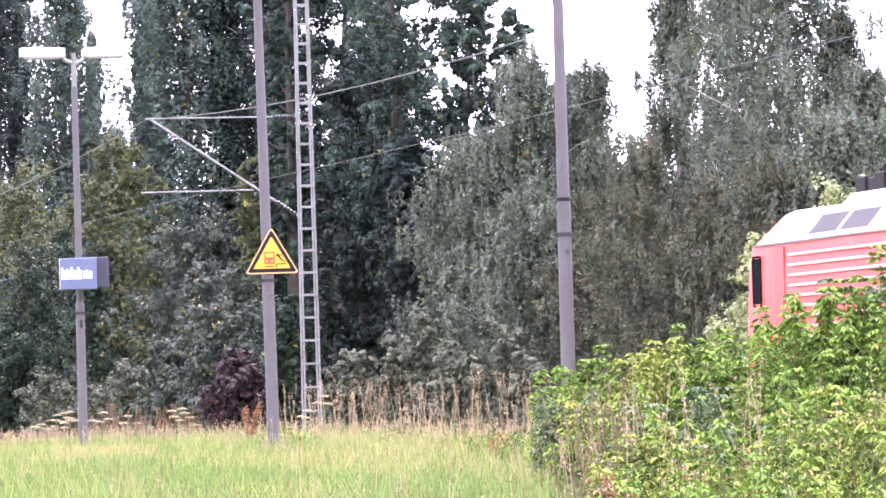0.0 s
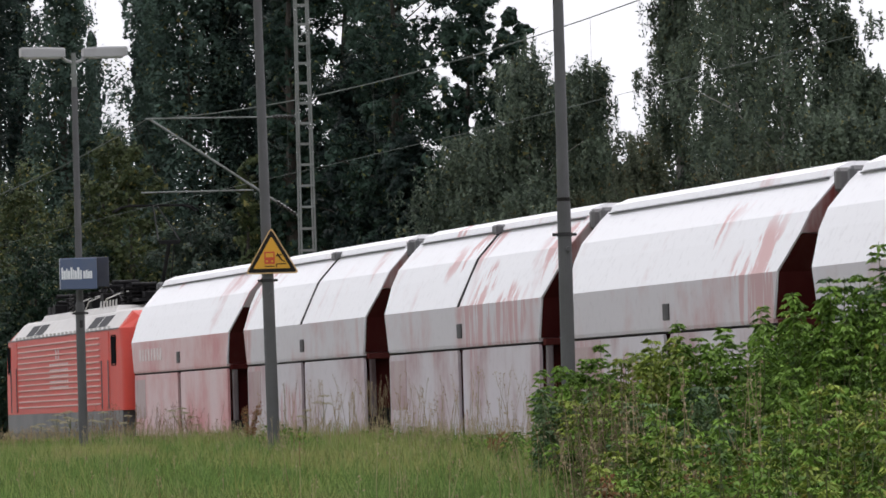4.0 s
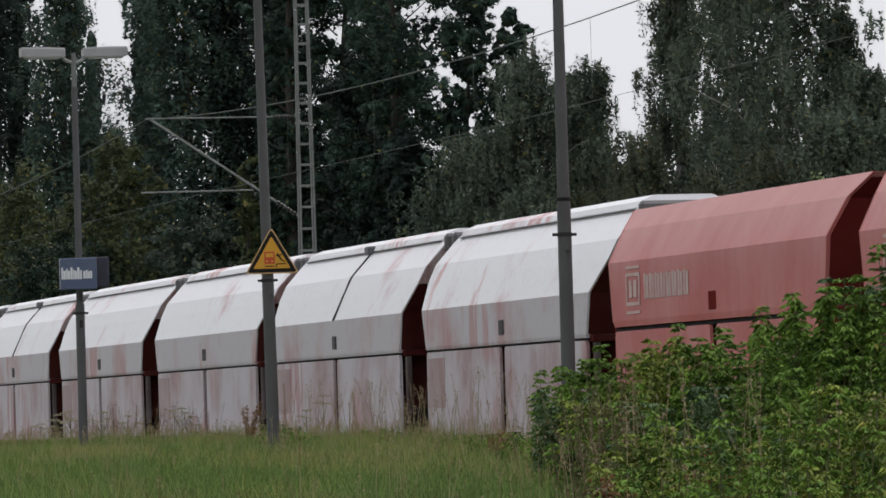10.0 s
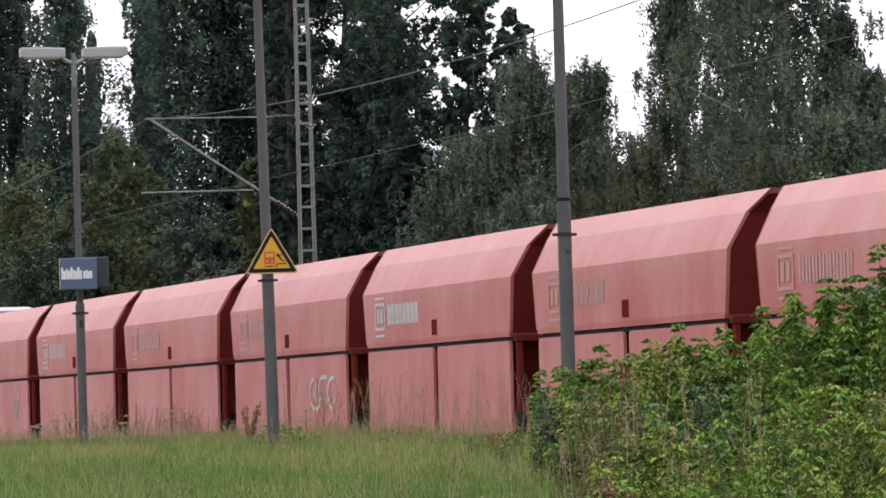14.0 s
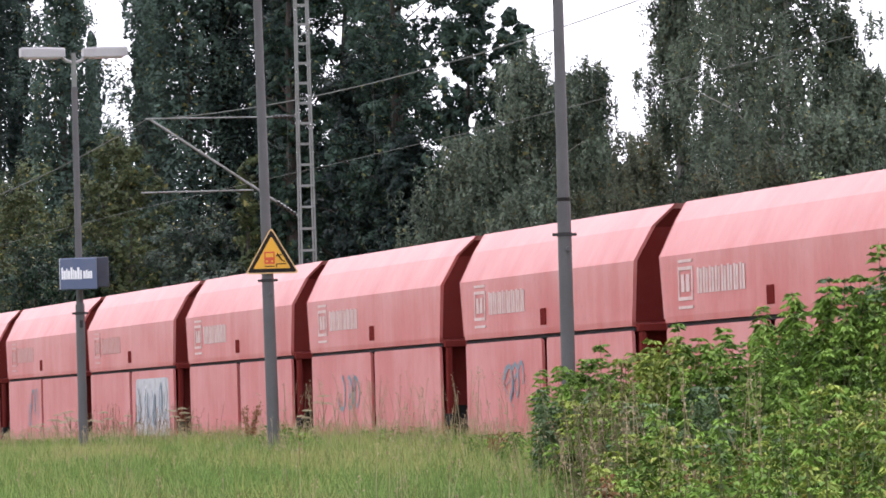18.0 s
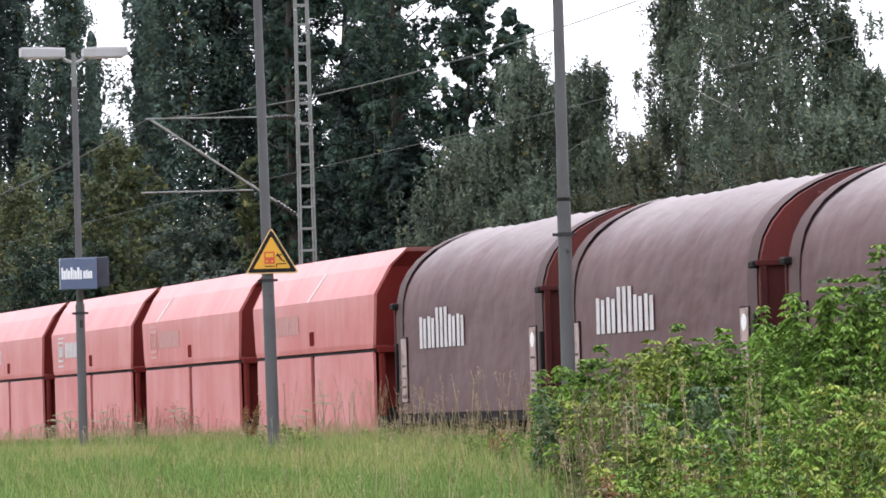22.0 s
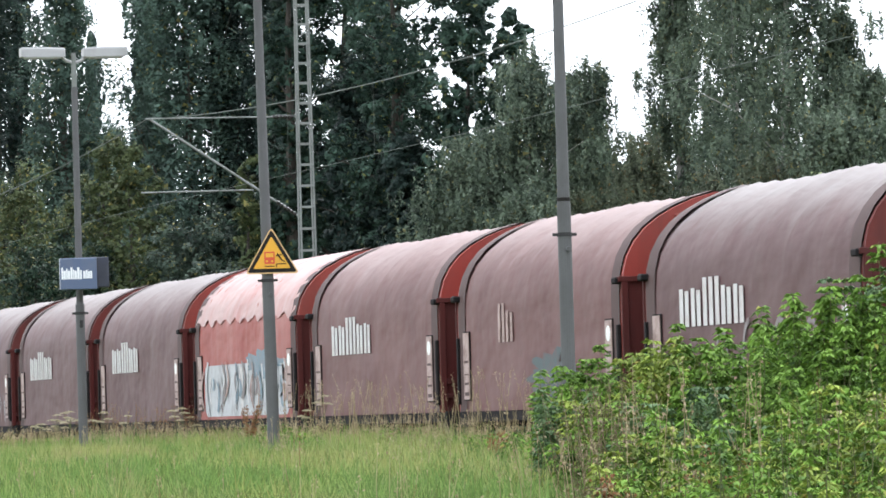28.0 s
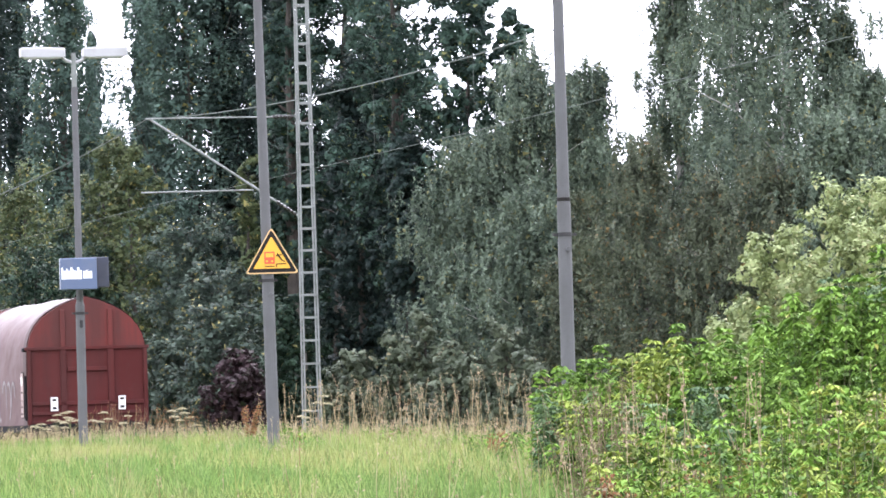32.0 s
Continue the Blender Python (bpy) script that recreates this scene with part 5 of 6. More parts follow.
        part("plate_mark", bm, SIGN_BLACK, p)


place_train()


# ---- trees, bushes and grass ----
def spread(n, lo, hi):
    return lo + (hi - lo) * RNG.random(n)


def envelope(kind, u):
    """Crown radius at the share u of its height."""
    if kind == "poplar":
        return np.clip(np.sin(np.pi * np.clip(u, 0, 1) ** 0.75) ** 0.5, 0.12, 1)
    if kind == "birch":
        return np.clip(1.1 * np.sin(np.pi * np.clip(0.16 + 0.8 * u, 0, 1) ** 0.85) ** 0.7, 0.12, 1)
    return np.clip(np.sin(np.pi * np.clip(0.1 + 0.86 * u, 0, 1)) ** 0.55, 0.15, 1)


RISE = {"poplar": 2.6, "round": 0.6, "birch": 0.8}
WIDE = {"poplar": 1.55, "round": 1.4, "birch": 1.6}
TALL = {"poplar": 1.9, "round": 0.85, "birch": 1.0}


def grow_tree(name, kind, x, y, top, radius, leaf_material, bark, label, category, branches, per_clump, size, low=0.12, group="", heart=1.0):
    """A tree of branches that carry clumps of foliage along their outer halves; heart: how far inner leaves close the crown."""
    z0 = ground_height(x, y)
    height = top - z0
    radius *= WIDE[kind]
    ob = thing(name, label, category, group, at=pose(x, y, z0))
    lean = np.array([RNG.normal(0, 0.1), RNG.normal(0, 0.1)]) * radius
    # branch tips in a spiral up the trunk
    k = np.arange(branches)
    u = (k + RNG.random(branches)) / branches
    turn = k * 2.4 + RNG.normal(0, 0.5, branches)
    reach = radius * envelope(kind, u) * (0.62 + 0.5 * RNG.random(branches))
    tip = np.stack([reach * np.cos(turn) + lean[0] * u, reach * np.sin(turn) + lean[1] * u, height * (low + (0.985 - low) * u)], axis=1)
    root = np.stack([lean[0] * u * 0.6, lean[1] * u * 0.6, np.maximum(height * 0.04, tip[:, 2] - RISE[kind] * reach)], axis=1)
    # trunk and limbs
    bm = bmesh.new()
    steps = 7
    line = [Vector((lean[0] * j / steps + 0.05 * RNG.normal(), lean[1] * j / steps + 0.05 * RNG.normal(), height * 0.93 * j / steps)) for j in range(steps + 1)]
    base = 0.014 * height + 0.03
    loft(bm, [[(c.x + (base * (1 - j / steps) + 0.012) * math.cos(q * 0.785), c.y + (base * (1 - j / steps) + 0.012) * math.sin(q * 0.785), c.z) for q in range(8)] for j, c in enumerate(line)])
    part("trunk", bm, bark, ob)
    for j in range(0, branches, max(1, branches // 18)):
        bm = bmesh.new()
        p, q = Vector(root[j]), Vector(tip[j])
        mid = p.lerp(q, 0.55) + Vector((0, 0, 0.12 * reach[j]))
        w = 0.008 + base * (0.16 if kind == "birch" else 0.28) * (1 - u[j])
        tube(bm, p, mid, w, w * 0.6, 5, caps=False)
        tube(bm, mid, q, w * 0.6, 0.006, 5, caps=False)
        part("limb", bm, bark, ob)
    # clumps along the branches
    each = 5 if kind == "poplar" else 4
    f = np.tile(np.linspace(0.4, 1.0, each), branches)[:, None] + RNG.normal(0, 0.05, (branches * each, 1))
    a, b = np.repeat(root, each, axis=0), np.repeat(tip, each, axis=0)
    centre = a + (b - a) * f + RNG.normal(size=a.shape) * 0.07 * radius
    clumps = len(centre)
    wide = np.clip((0.15 + 0.13 * RNG.random(clumps)) * radius, 0.16, 0.75)
    n = clumps * per_clump
    c, wide = np.repeat(centre, per_clump, axis=0), np.repeat(wide, per_clump)[:, None]
    if kind == "birch":
        # strands that hang from the clumps
        many = 9
        strand = RNG.integers(0, many, n) + many * np.repeat(np.arange(clumps), per_clump)
        off = unit(RNG.normal(size=(many * clumps, 3))) * (RNG.random((many * clumps, 1)) ** 0.5)
        fall = RNG.random(n) ** 1.1 * (0.35 + 0.65 * RNG.random(many * clumps)[strand]) * min(1.1, height * 0.1)
        p = c + off[strand] * wide * np.array([1.35, 1.35, 0.9]) + RNG.normal(size=(n, 3)) * 0.035
        p[:, 2] -= fall
        face = off[strand] + RNG.normal(size=(n, 3)) * 0.6 + np.array([0, 0, 0.35])
    else:
        twigs = 10
        off = unit(RNG.normal(size=(twigs * clumps, 3))) * (RNG.random((twigs * clumps, 1)) ** 0.4)
        twig = RNG.integers(0, twigs, n) + twigs * np.repeat(np.arange(clumps), per_clump)
        ball = unit(RNG.normal(size=(n, 3))) * (RNG.random((n, 1)) ** 0.5)
        grown = np.array([1, 1, TALL[kind]])
        p = c + off[twig] * wide * 1.1 * grown + ball * wide * 0.42 * grown
        face = ball * 0.8 + off[twig] * 0.8 + RNG.normal(size=(n, 3)) * 0.3 + np.array([0, 0, 0.5])
    p[:, 2] = np.maximum(p[:, 2], 0.1)
    length = size * (0.65 + 0.7 * RNG.random(n))
    # larger inner leaves close the heart of the crown
    m = int({"birch": 2600, "poplar": 4200, "round": 1300}[kind] * radius * heart)
    v = RNG.random(m)
    turn = spread(m, 0, 2 * np.pi)
    q = radius * envelope(kind, v) * np.sqrt(RNG.random(m)) * 0.6
    core = np.stack([q * np.cos(turn) + lean[0] * v, q * np.sin(turn) + lean[1] * v, height * (low + (0.9 - low) * v)], axis=1)
    p, face = np.concatenate([p, core]), np.concatenate([face, RNG.normal(size=(m, 3))])
    length = np.concatenate([length, min(0.24, size * 1.8) * (0.7 + 0.6 * RNG.random(m))])
    slim = kind == "birch"
    tri_mesh("crown", facing_leaves(p, face, length * (1.1 if slim else 1.0), length * (0.58 if slim else 0.75), 0.4 if slim else 0.0), leaf_material, ob)
    return ob


# trees and shrubs: x, y, height of the top, radius of the crown
POPLARS = ((36, 194.1, 22.0, 1.82), (38.5, 215.9, 22.6, 0.79), (40, 226.7, 16.9, 0.51), (40.5, 242.2, 18.5, 0.37), (39.5, 231.5, 13.5, 0.94), (38, 234.7, 24.0, 1.43), (39, 236.4, 14.6, 0.96), (39, 176.6, 17.3, 0.72))
DARK_POPLARS = ((40, 265.8, 27.1, 1.34), (37.5, 194.0, 20.8, 1.03), (39, 252.8, 23.3, 0.77), (38.5, 191.5, 20.2, 0.88))
MAPLES = ((36.5, 179.2, 20.0, 1.1), (38, 179.7, 19.2, 1.38), (37, 164.8, 17.7, 1.6), (38, 160.9, 14.2, 1.03), (39, 158.8, 13.0, 0.56), (36, 166.9, 12.2, 1.06), (36.5, 161.8, 9.5, 0.91))
BIRCHES = ((34.5, 139.8, 10.7, 1.22), (33.5, 140.3, 8.3, 1.51), (33, 132.3, 6.6, 1.23), (36.5, 140.4, 10.4, 0.75), (37.5, 147.6, 10.5, 0.53), (37, 133.8, 13.0, 0.56), (36, 121.2, 14.1, 1.33), (37.5, 131.2, 13.9, 0.96),
    (37.5, 121.6, 10.3, 0.53), (36, 114.6, 8.5, 0.66), (34.5, 112.2, 7.5, 1.12))
WEEPING = ((33, 122.4, 7.5, 1.2), (32.5, 115.3, 6.2, 1.14), (33.5, 113.2, 6.6, 1.24), (33.5, 129.4, 6.3, 0.8))
THICKETS = ((33, 211.8, 11.1, 2.04), (33.5, 200.0, 11.8, 1.26), (33, 188.9, 10.9, 1.0), (35, 179.2, 9.8, 0.47))
DARK_THICKETS = ((31.5, 203.5, 7.8, 1.85), (30.5, 202.4, 5.2, 1.43), (31.5, 189.8, 7.2, 1.35), (33, 164.1, 4.9, 0.67), (41, 193.9, 7.1, 1.19), (41, 185.6, 6.6, 1.14), (36, 180.9, 8.8, 1.11))
GREY_THICKETS = ((33.5, 182.6, 8.0, 1.58), (32.5, 168.6, 5.9, 1.2), (31, 164.4, 4.7, 1.25), (30.5, 168.2, 3.7, 0.85))
BACK = ((43, 204.4, 11.4, 2.3), (44, 199.2, 10.9, 2.45), (48, 224.8, 11.2, 2.99), (46, 203.4, 10.0, 2.29), (47, 231.4, 10.9, 2.13), (47, 268.2, 11.2, 2.45), (44, 182.7, 8.7, 1.88), (43, 162.7, 8.3, 2.02),
    (48, 308.1, 13.8, 2.81))
LOW_THICKETS = ((30.5, 141.4, 2.9, 0.65), (31, 139.7, 3.3, 0.64), (31, 136.1, 3.8, 0.45), (30.5, 130.0, 2.9, 0.73), (31, 128.1, 3.4, 0.59), (30.5, 122.8, 2.5, 0.44), (30, 142.6, 2.5, 0.58), (30, 173.3, 3.1, 0.88),
    (30, 187.7, 3.0, 1.14), (30, 178.5, 2.5, 0.91))

ROW = "trees behind the line"
for x, y, h, r in POPLARS:
    grow_tree("poplar", "poplar", x, y, h, r, LEAF_POPLAR, BARK, "tall columnar poplar with grey-green foliage", "tree", 58, 165, 0.115, 0.06, ROW, 0.8)
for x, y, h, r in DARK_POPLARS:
    grow_tree("poplar", "poplar", x, y, h, r, LEAF_DEEP, BARK, "tall columnar poplar with foliage toned dark for shade", "tree", 52, 140, 0.110, 0.06, ROW)
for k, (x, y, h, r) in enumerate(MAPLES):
    # the last two take the darker leaves, shade painted into the low crowns
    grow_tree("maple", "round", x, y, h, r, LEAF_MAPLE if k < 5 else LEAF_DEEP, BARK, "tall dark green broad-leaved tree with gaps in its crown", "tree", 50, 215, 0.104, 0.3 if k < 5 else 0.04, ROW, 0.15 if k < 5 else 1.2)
for x, y, h, r in BIRCHES:
    grow_tree("birch", "birch", x, y, h, r, LEAF_BIRCH, BIRCH_BARK, "birch with fine drooping grey-green foliage", "tree", 54, 265, 0.078, 0.06, ROW, 1.3)
for x, y, h, r in WEEPING:
    grow_tree("weeping_birch", "birch", x, y, h, r, LEAF_OLIVE, BARK, "low weeping birch with olive hanging foliage, darkened for shade", "tree", 34, 300, 0.066, 0.05, ROW)
# extra trees that darken the gap in the wood; their leaves hold painted shade
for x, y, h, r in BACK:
    grow_tree("wood_tree", "round", x, y, h, r, LEAF_DEEP, BARK, "broad wood tree with shade put into its leaf colour", "tree", 24, 120, 0.18, 0.3, "trees inside the wood")
for x, y, h, r in LOW_THICKETS:
    grow_tree("bramble", "round", x, y, h, r, LEAF_BRAMBLE, BARK, "grey-green bramble scrub beside the track", "shrub", 18, 120, 0.09, 0.02, "bramble scrub", 0.5)
for group, leaves, label in ((THICKETS, LEAF_MIXED, "dense shrubby tree with yellow-green leaves behind the track"), (DARK_THICKETS, LEAF_THICKET, "dense shrubby tree with dark green leaves behind the track"), (GREY_THICKETS, LEAF_GREY, "dense shrubby tree with grey-green leaves behind the track")):
    for x, y, h, r in group:
        grow_tree("thicket_tree", "round", x, y, h, r, leaves, BARK, label, "shrub", 32, 120, 0.10, 0.04, "shrubs behind the line", 0.8)
grow_tree("copper_shrub", "round", 29.5, 152.2, 3.0, 0.87, LEAF_COPPER, BARK, "dark purple-leaved shrub beside the track", "shrub", 26, 130, 0.10, 0.02)
for x, y, h, r in ((27.6, 90.2, 4.9, 0.95), (27.3, 91.5, 4.1, 0.8), (28, 87.5, 4.8, 0.9), (27.5, 96.1, 2.9, 0.7), (28.5, 84, 4.6, 1.0)):
    grow_tree("willow_shrub", "round", x, y, h, r, LEAF_WILLOW, STEM, "pale yellow-green willow shrub beyond the track", "shrub", 30, 140, 0.066, 0.03, "willow shrubs", 0.6)


def far_woods():
    """The wood behind the first trees, too dense to tell its trees apart."""
    n = 40000
    y = spread(n, 70, 340)
    x = 47 + spread(n, 0, 11)
    top = 5.2 + 1.2 * np.sin(y * 0.21) + 1.0 * np.sin(y * 0.067 + 1)
    z = top * RNG.random(n)
    p = np.stack([x, y, z], axis=1)
    length = 0.38 * (0.7 + 0.6 * RNG.random(n))
    # the depth of the wood is darkened by leaf colour
    tagged(quad_mesh("far_woods", leaf_quads(p, RNG.normal(size=(n, 3)), length, length * 0.8), LEAF_DEEP), "dense green wood in the distance, toned dark for shade", "woods", kind="stuff")


far_woods()


def bush(x, y, top, radius, shoots, leaf, material, label, feathered=False):
    """A stand of leafy shoots: each an upright stem with whorls of drooping leaves, larger below."""
    z0 = ground_height(x, y)
    ob = thing("bush", label, "bush", "leafy bushes on the bank", at=pose(x, y, z0))
    bm = bmesh.new()
    pts, axes, sizes = [], [], []
    for _ in range(shoots):
        a, r = RNG.random() * 2 * math.pi, radius * math.sqrt(RNG.random())
        b = Vector((r * math.cos(a), r * math.sin(a), -0.03))
        h = (top - z0) * (0.35 + 0.65 * RNG.random() ** 1.3)
        tip = b + Vector((RNG.normal(0, 0.07), RNG.normal(0, 0.07), h))
        tube(bm, b, b.lerp(tip, 0.6), 0.007, 0.005, 4, False)
        tube(bm, b.lerp(tip, 0.6), tip, 0.005, 0.002, 4, False)
        nodes = max(5, int(h / (0.062 if feathered else 0.055)))
        for k in range(nodes):
            f = 0.1 + 0.9 * (k + RNG.random() * 0.5) / nodes
            n = 4 if f < 0.93 else 5
            p = np.array(b.lerp(tip, f))
            turn = RNG.random() * 6.28 + np.arange(n) * 6.28 / n + RNG.normal(0, 0.3, n)
            out = np.stack([np.cos(turn), np.sin(turn), RNG.normal(0.15, 0.3, n)], axis=1)
            if feathered and f > 0.25:
                # compound leaves: leaflets in pairs along an arching midrib
                for d in out[:2 if f < 0.93 else 4]:
                    reach = leaf * (2.2 - 1.65 * f) * (0.7 + 0.6 * RNG.random())
                    side = np.array([-d[1], d[0], 0.0])
                    for s in (0.35, 0.65, 0.95):
                        at = p + d * reach * s + np.array([0, 0, 0.5 * s - 0.6 * s * s]) * reach
                        pts.append(np.stack([at, at] if s < 0.9 else [at, at, at]))
                        axes.append(np.stack([d * 0.5 + side, d * 0.5 - side] if s < 0.9 else [d * 0.5 + side, d * 0.5 - side, d]))
                        sizes.append(leaf * (0.6 + 0.35 * RNG.random(2 if s < 0.9 else 3)))
                continue
            reach = (0.025 + 0.09 * (1 - f)) * RNG.random(n)
            pts.append(p[None] + out * reach[:, None])
            axes.append(out)
            sizes.append(leaf * (0.55 + 0.75 * RNG.random(n)) * (1.1 - 0.45 * f))
    tagged(part("stem_tangle", bm, STEM, ob), kind="stuff")
    p, ax, length = np.concatenate(pts), np.concatenate(axes), np.concatenate(sizes)
    quad_mesh("foliage", leaf_quads(p, ax, length, length * (0.46 if feathered else 0.55), 0.5, 0.75), material, ob, kind="stuff")
    return ob


GREEN = "bright green bush of young leafy shoots on the bank"
BLUISH = "blue-green leafy weeds among the bushes on the bank"
YELLOWISH = "yellow-green leafy shoots on the grassy bank"
BUSHES = ((14.8, 58.2, 1.66, 0.4), (14.6, 56.2, 1.72, 0.5), (13.4, 50.3, 1.7, 0.45), (13.2, 48.2, 1.8, 0.45), (13.1, 46.2, 1.7, 0.42), (14.6, 49.9, 1.86, 0.5), (13.2, 44.1, 1.95, 0.42), (12.9, 42.1, 2.2, 0.36), (13.8, 43.9, 2.3, 0.45), (15.6, 53, 1.8, 0.6))
FRONT_BUSHES = ((11.0, 40.6, 1.05, 0.4), (10.6, 38.6, 1.08, 0.45), (10.8, 37.5, 1.12, 0.45), (11.0, 36.4, 1.2, 0.45), (11.4, 36.3, 1.42, 0.42), (12.0, 40, 1.55, 0.5), (11.6, 42, 1.35, 0.5), (12.65, 46, 1.4, 0.45), (13.5, 52, 1.35, 0.4), (12.8, 48, 1.2, 0.4), (14.0, 55, 1.4, 0.4))
LOW_WEEDS = ((7.46, 28.0, 0.9), (7.6, 27.9, 0.9), (7.9, 27.9, 0.92), (8.2, 27.8, 0.95), (8.5, 27.7, 1.0), (8.8, 27.6, 1.05), (7.84, 29.5, 0.92), (7.87, 29.5, 0.91), (8.09, 29.4, 1.01), (8.29, 29.4, 0.95), (8.54, 29.3, 1.06), (8.8, 29.2, 1.06), (9.02, 29.1, 1.18), (8.35, 31.5, 1.01), (8.43, 31.4, 1.03), (8.62, 31.3, 0.99), (8.87, 31.3, 1.06), (9.17, 31.2, 1.14), (9.36, 31.1, 1.2), (9.62, 31.0, 1.24), (8.96, 33.9, 1.01), (8.97, 33.8, 1.12), (9.3, 33.7, 1.14), (9.56, 33.7, 1.12), (9.82, 33.6, 1.18), (10.13, 33.5, 1.22), (10.4, 33.4, 1.31))
for k, (x, y, h, r) in enumerate(BUSHES):
    bush(x, y, h * 1.0, r, 44, 0.08, (LEAF_BUSH, LEAF_BUSH, LEAF_YELLOW, LEAF_YELLOW, LEAF_BUSH, LEAF_BUSH, LEAF_BUSH, LEAF_BUSH, LEAF_BLUE, LEAF_BUSH)[k], (GREEN, GREEN, YELLOWISH, YELLOWISH, GREEN, GREEN, GREEN, GREEN, BLUISH, GREEN)[k], True)
for k, (x, y, h, r) in enumerate(FRONT_BUSHES):
    bush(x, y, h, r, 36, 0.068, (LEAF_YELLOW, LEAF_BUSH, LEAF_BLUE, LEAF_BUSH)[k % 4], (YELLOWISH, GREEN, BLUISH, GREEN)[k % 4], True)
for k, (x, y, h) in enumerate(LOW_WEEDS):
    bush(x, y, h * (0.82 + 0.26 * ((k * 7) % 5) / 4), 0.36, 13, 0.055, (LEAF_BUSH, LEAF_YELLOW, LEAF_BUSH, LEAF_BUSH, LEAF_YELLOW)[k % 5], (GREEN, YELLOWISH, GREEN, GREEN, YELLOWISH)[k % 5], True)


def blades(name, x, y, height, width, material, label, lean=0.35):
    n = len(x)
    z = np.array([ground_height(float(a), float(b)) for a, b in zip(x, y)])
    b = np.stack([x, y, z - 0.02], axis=1)
    way = RNG.normal(size=(n, 3)) * np.array([lean, lean, 0]) + np.array([0, 0, 1.0])
    tip = b + unit(way) * height[:, None]
    mid = b * 0.5 + tip * 0.5 + np.array([0, 0, 0.04]) * height[:, None]
    s = unit(np.stack([RNG.normal(size=n), RNG.normal(size=n), np.zeros(n)], axis=1)) * (width * 0.5)[:, None]
    q = np.stack([b - s, b + s, mid + s * 0.8, mid - s * 0.8], axis=1)
    q2 = np.stack([mid - s * 0.8, mid + s * 0.8, tip + s * 0.1, tip - s * 0.1], axis=1)
    return tagged(quad_mesh(name, np.concatenate([q, q2]), material), label, "grass", kind="stuff")


def meadow(n, y0, y1):
    """Scattered places on the platform within the wedge that the lens takes in, and a margin."""
    y = y0 + (y1 - y0) * RNG.random(n) ** 0.75
    lo, hi = 0.14 * y, np.minimum(0.33 * y, EDGE - 0.35)
    x = lo + (hi - lo) * RNG.random(n)
    return x, y


gx, gy = meadow(80000, 24, 150)
gx, gy = np.concatenate([gx, spread(14000, 3.5, 9)]), np.concatenate([gy, spread(14000, 24, 38)])
open_ground = (gx < 0.256 * gy) | (gy > 58) | (RNG.random(len(gx)) < 0.12)
gx, gy = gx[open_ground], gy[open_ground]
tuft = 0.5 + 0.5 * np.sin(gx * 1.3 + 2) * np.sin(gy * 0.23)
blades("grass", gx, gy, (0.10 + 0.2 * RNG.random(len(gx))) * (0.7 + 0.6 * tuft) * np.where(gx > 17.4, 0.8, np.clip((112 - gy) / 40, 0.28, 1)), 0.005 + 0.006 * RNG.random(len(gx)), GRASS, "bright green uncut meadow grass on the platform")


tx, ty = meadow(1100, 27, 110)
tx, ty = np.repeat(tx, 26), np.repeat(ty, 26)
tx, ty = tx + RNG.normal(0, 0.07, len(tx)), ty + RNG.normal(0, 0.07, len(ty))
inside = (tx < EDGE - 0.3) & ((tx < 0.256 * ty) | (ty > 58))
tx, ty = tx[inside], ty[inside]
blades("grass_tufts", tx, ty, np.repeat(0.75 + 0.7 * RNG.random(1100), 26)[inside] * (0.16 + 0.24 * RNG.random(len(tx))) * np.where(tx > 17.4, 0.8, np.clip((112 - ty) / 40, 0.3, 1)), 0.005 + 0.006 * RNG.random(len(tx)), GRASS, "taller tufts of green grass in the meadow", 0.5)


def seed_stalks(name, x, y, height, head, head_width, seeds, stalk_material, head_material, label):
    """Dry stalks, each a thin bent stem with a plume of small seeds along its upper part."""
    n = len(x)
    z = np.array([ground_height(float(a), float(b)) for a, b in zip(x, y)])
    foot = np.stack([x, y, z - 0.02], axis=1)
    way = unit(RNG.normal(size=(n, 3)) * np.array([0.13, 0.13, 0]) + np.array([0, 0, 1.0]))
    tip = foot + way * height[:, None]
    bend = RNG.normal(size=(n, 3)) * np.array([0.06, 0.06, 0]) * height[:, None]
    quads = []
    for a, b, wa, wb in ((0.0, 0.55, 0.0032, 0.0026), (0.55, 1.0, 0.0026, 0.0012)):
        pa, pb = foot + (tip - foot) * a + bend * a * a, foot + (tip - foot) * b + bend * b * b
        for s in (np.array([1.0, -0.25, 0]), np.array([0.25, 1.0, 0])):
            quads.append(np.stack([pa - s * wa, pa + s * wa, pb + s * wb, pb - s * wb], axis=1))
    ob = tagged(quad_mesh(name, np.concatenate(quads), stalk_material), label, "grass", kind="stuff")
    f = 1 - head * RNG.random((n, seeds))
    p = foot[:, None] + (tip - foot)[:, None] * f[..., None] + bend[:, None] * (f * f)[..., None]
    p = (p + RNG.normal(size=p.shape) * head_width).reshape(-1, 3)
    length = 0.018 + 0.02 * RNG.random(len(p))
    quad_mesh("seed_plume", leaf_quads(p, RNG.normal(size=p.shape) * 0.5 + np.array([0, 0, 1.0]), length, length * 0.45), head_material, ob, kind="stuff")


def strip(n, x0, x1, y0, y1):
    return spread(n, x0, x1), spread(n, y0, y1)


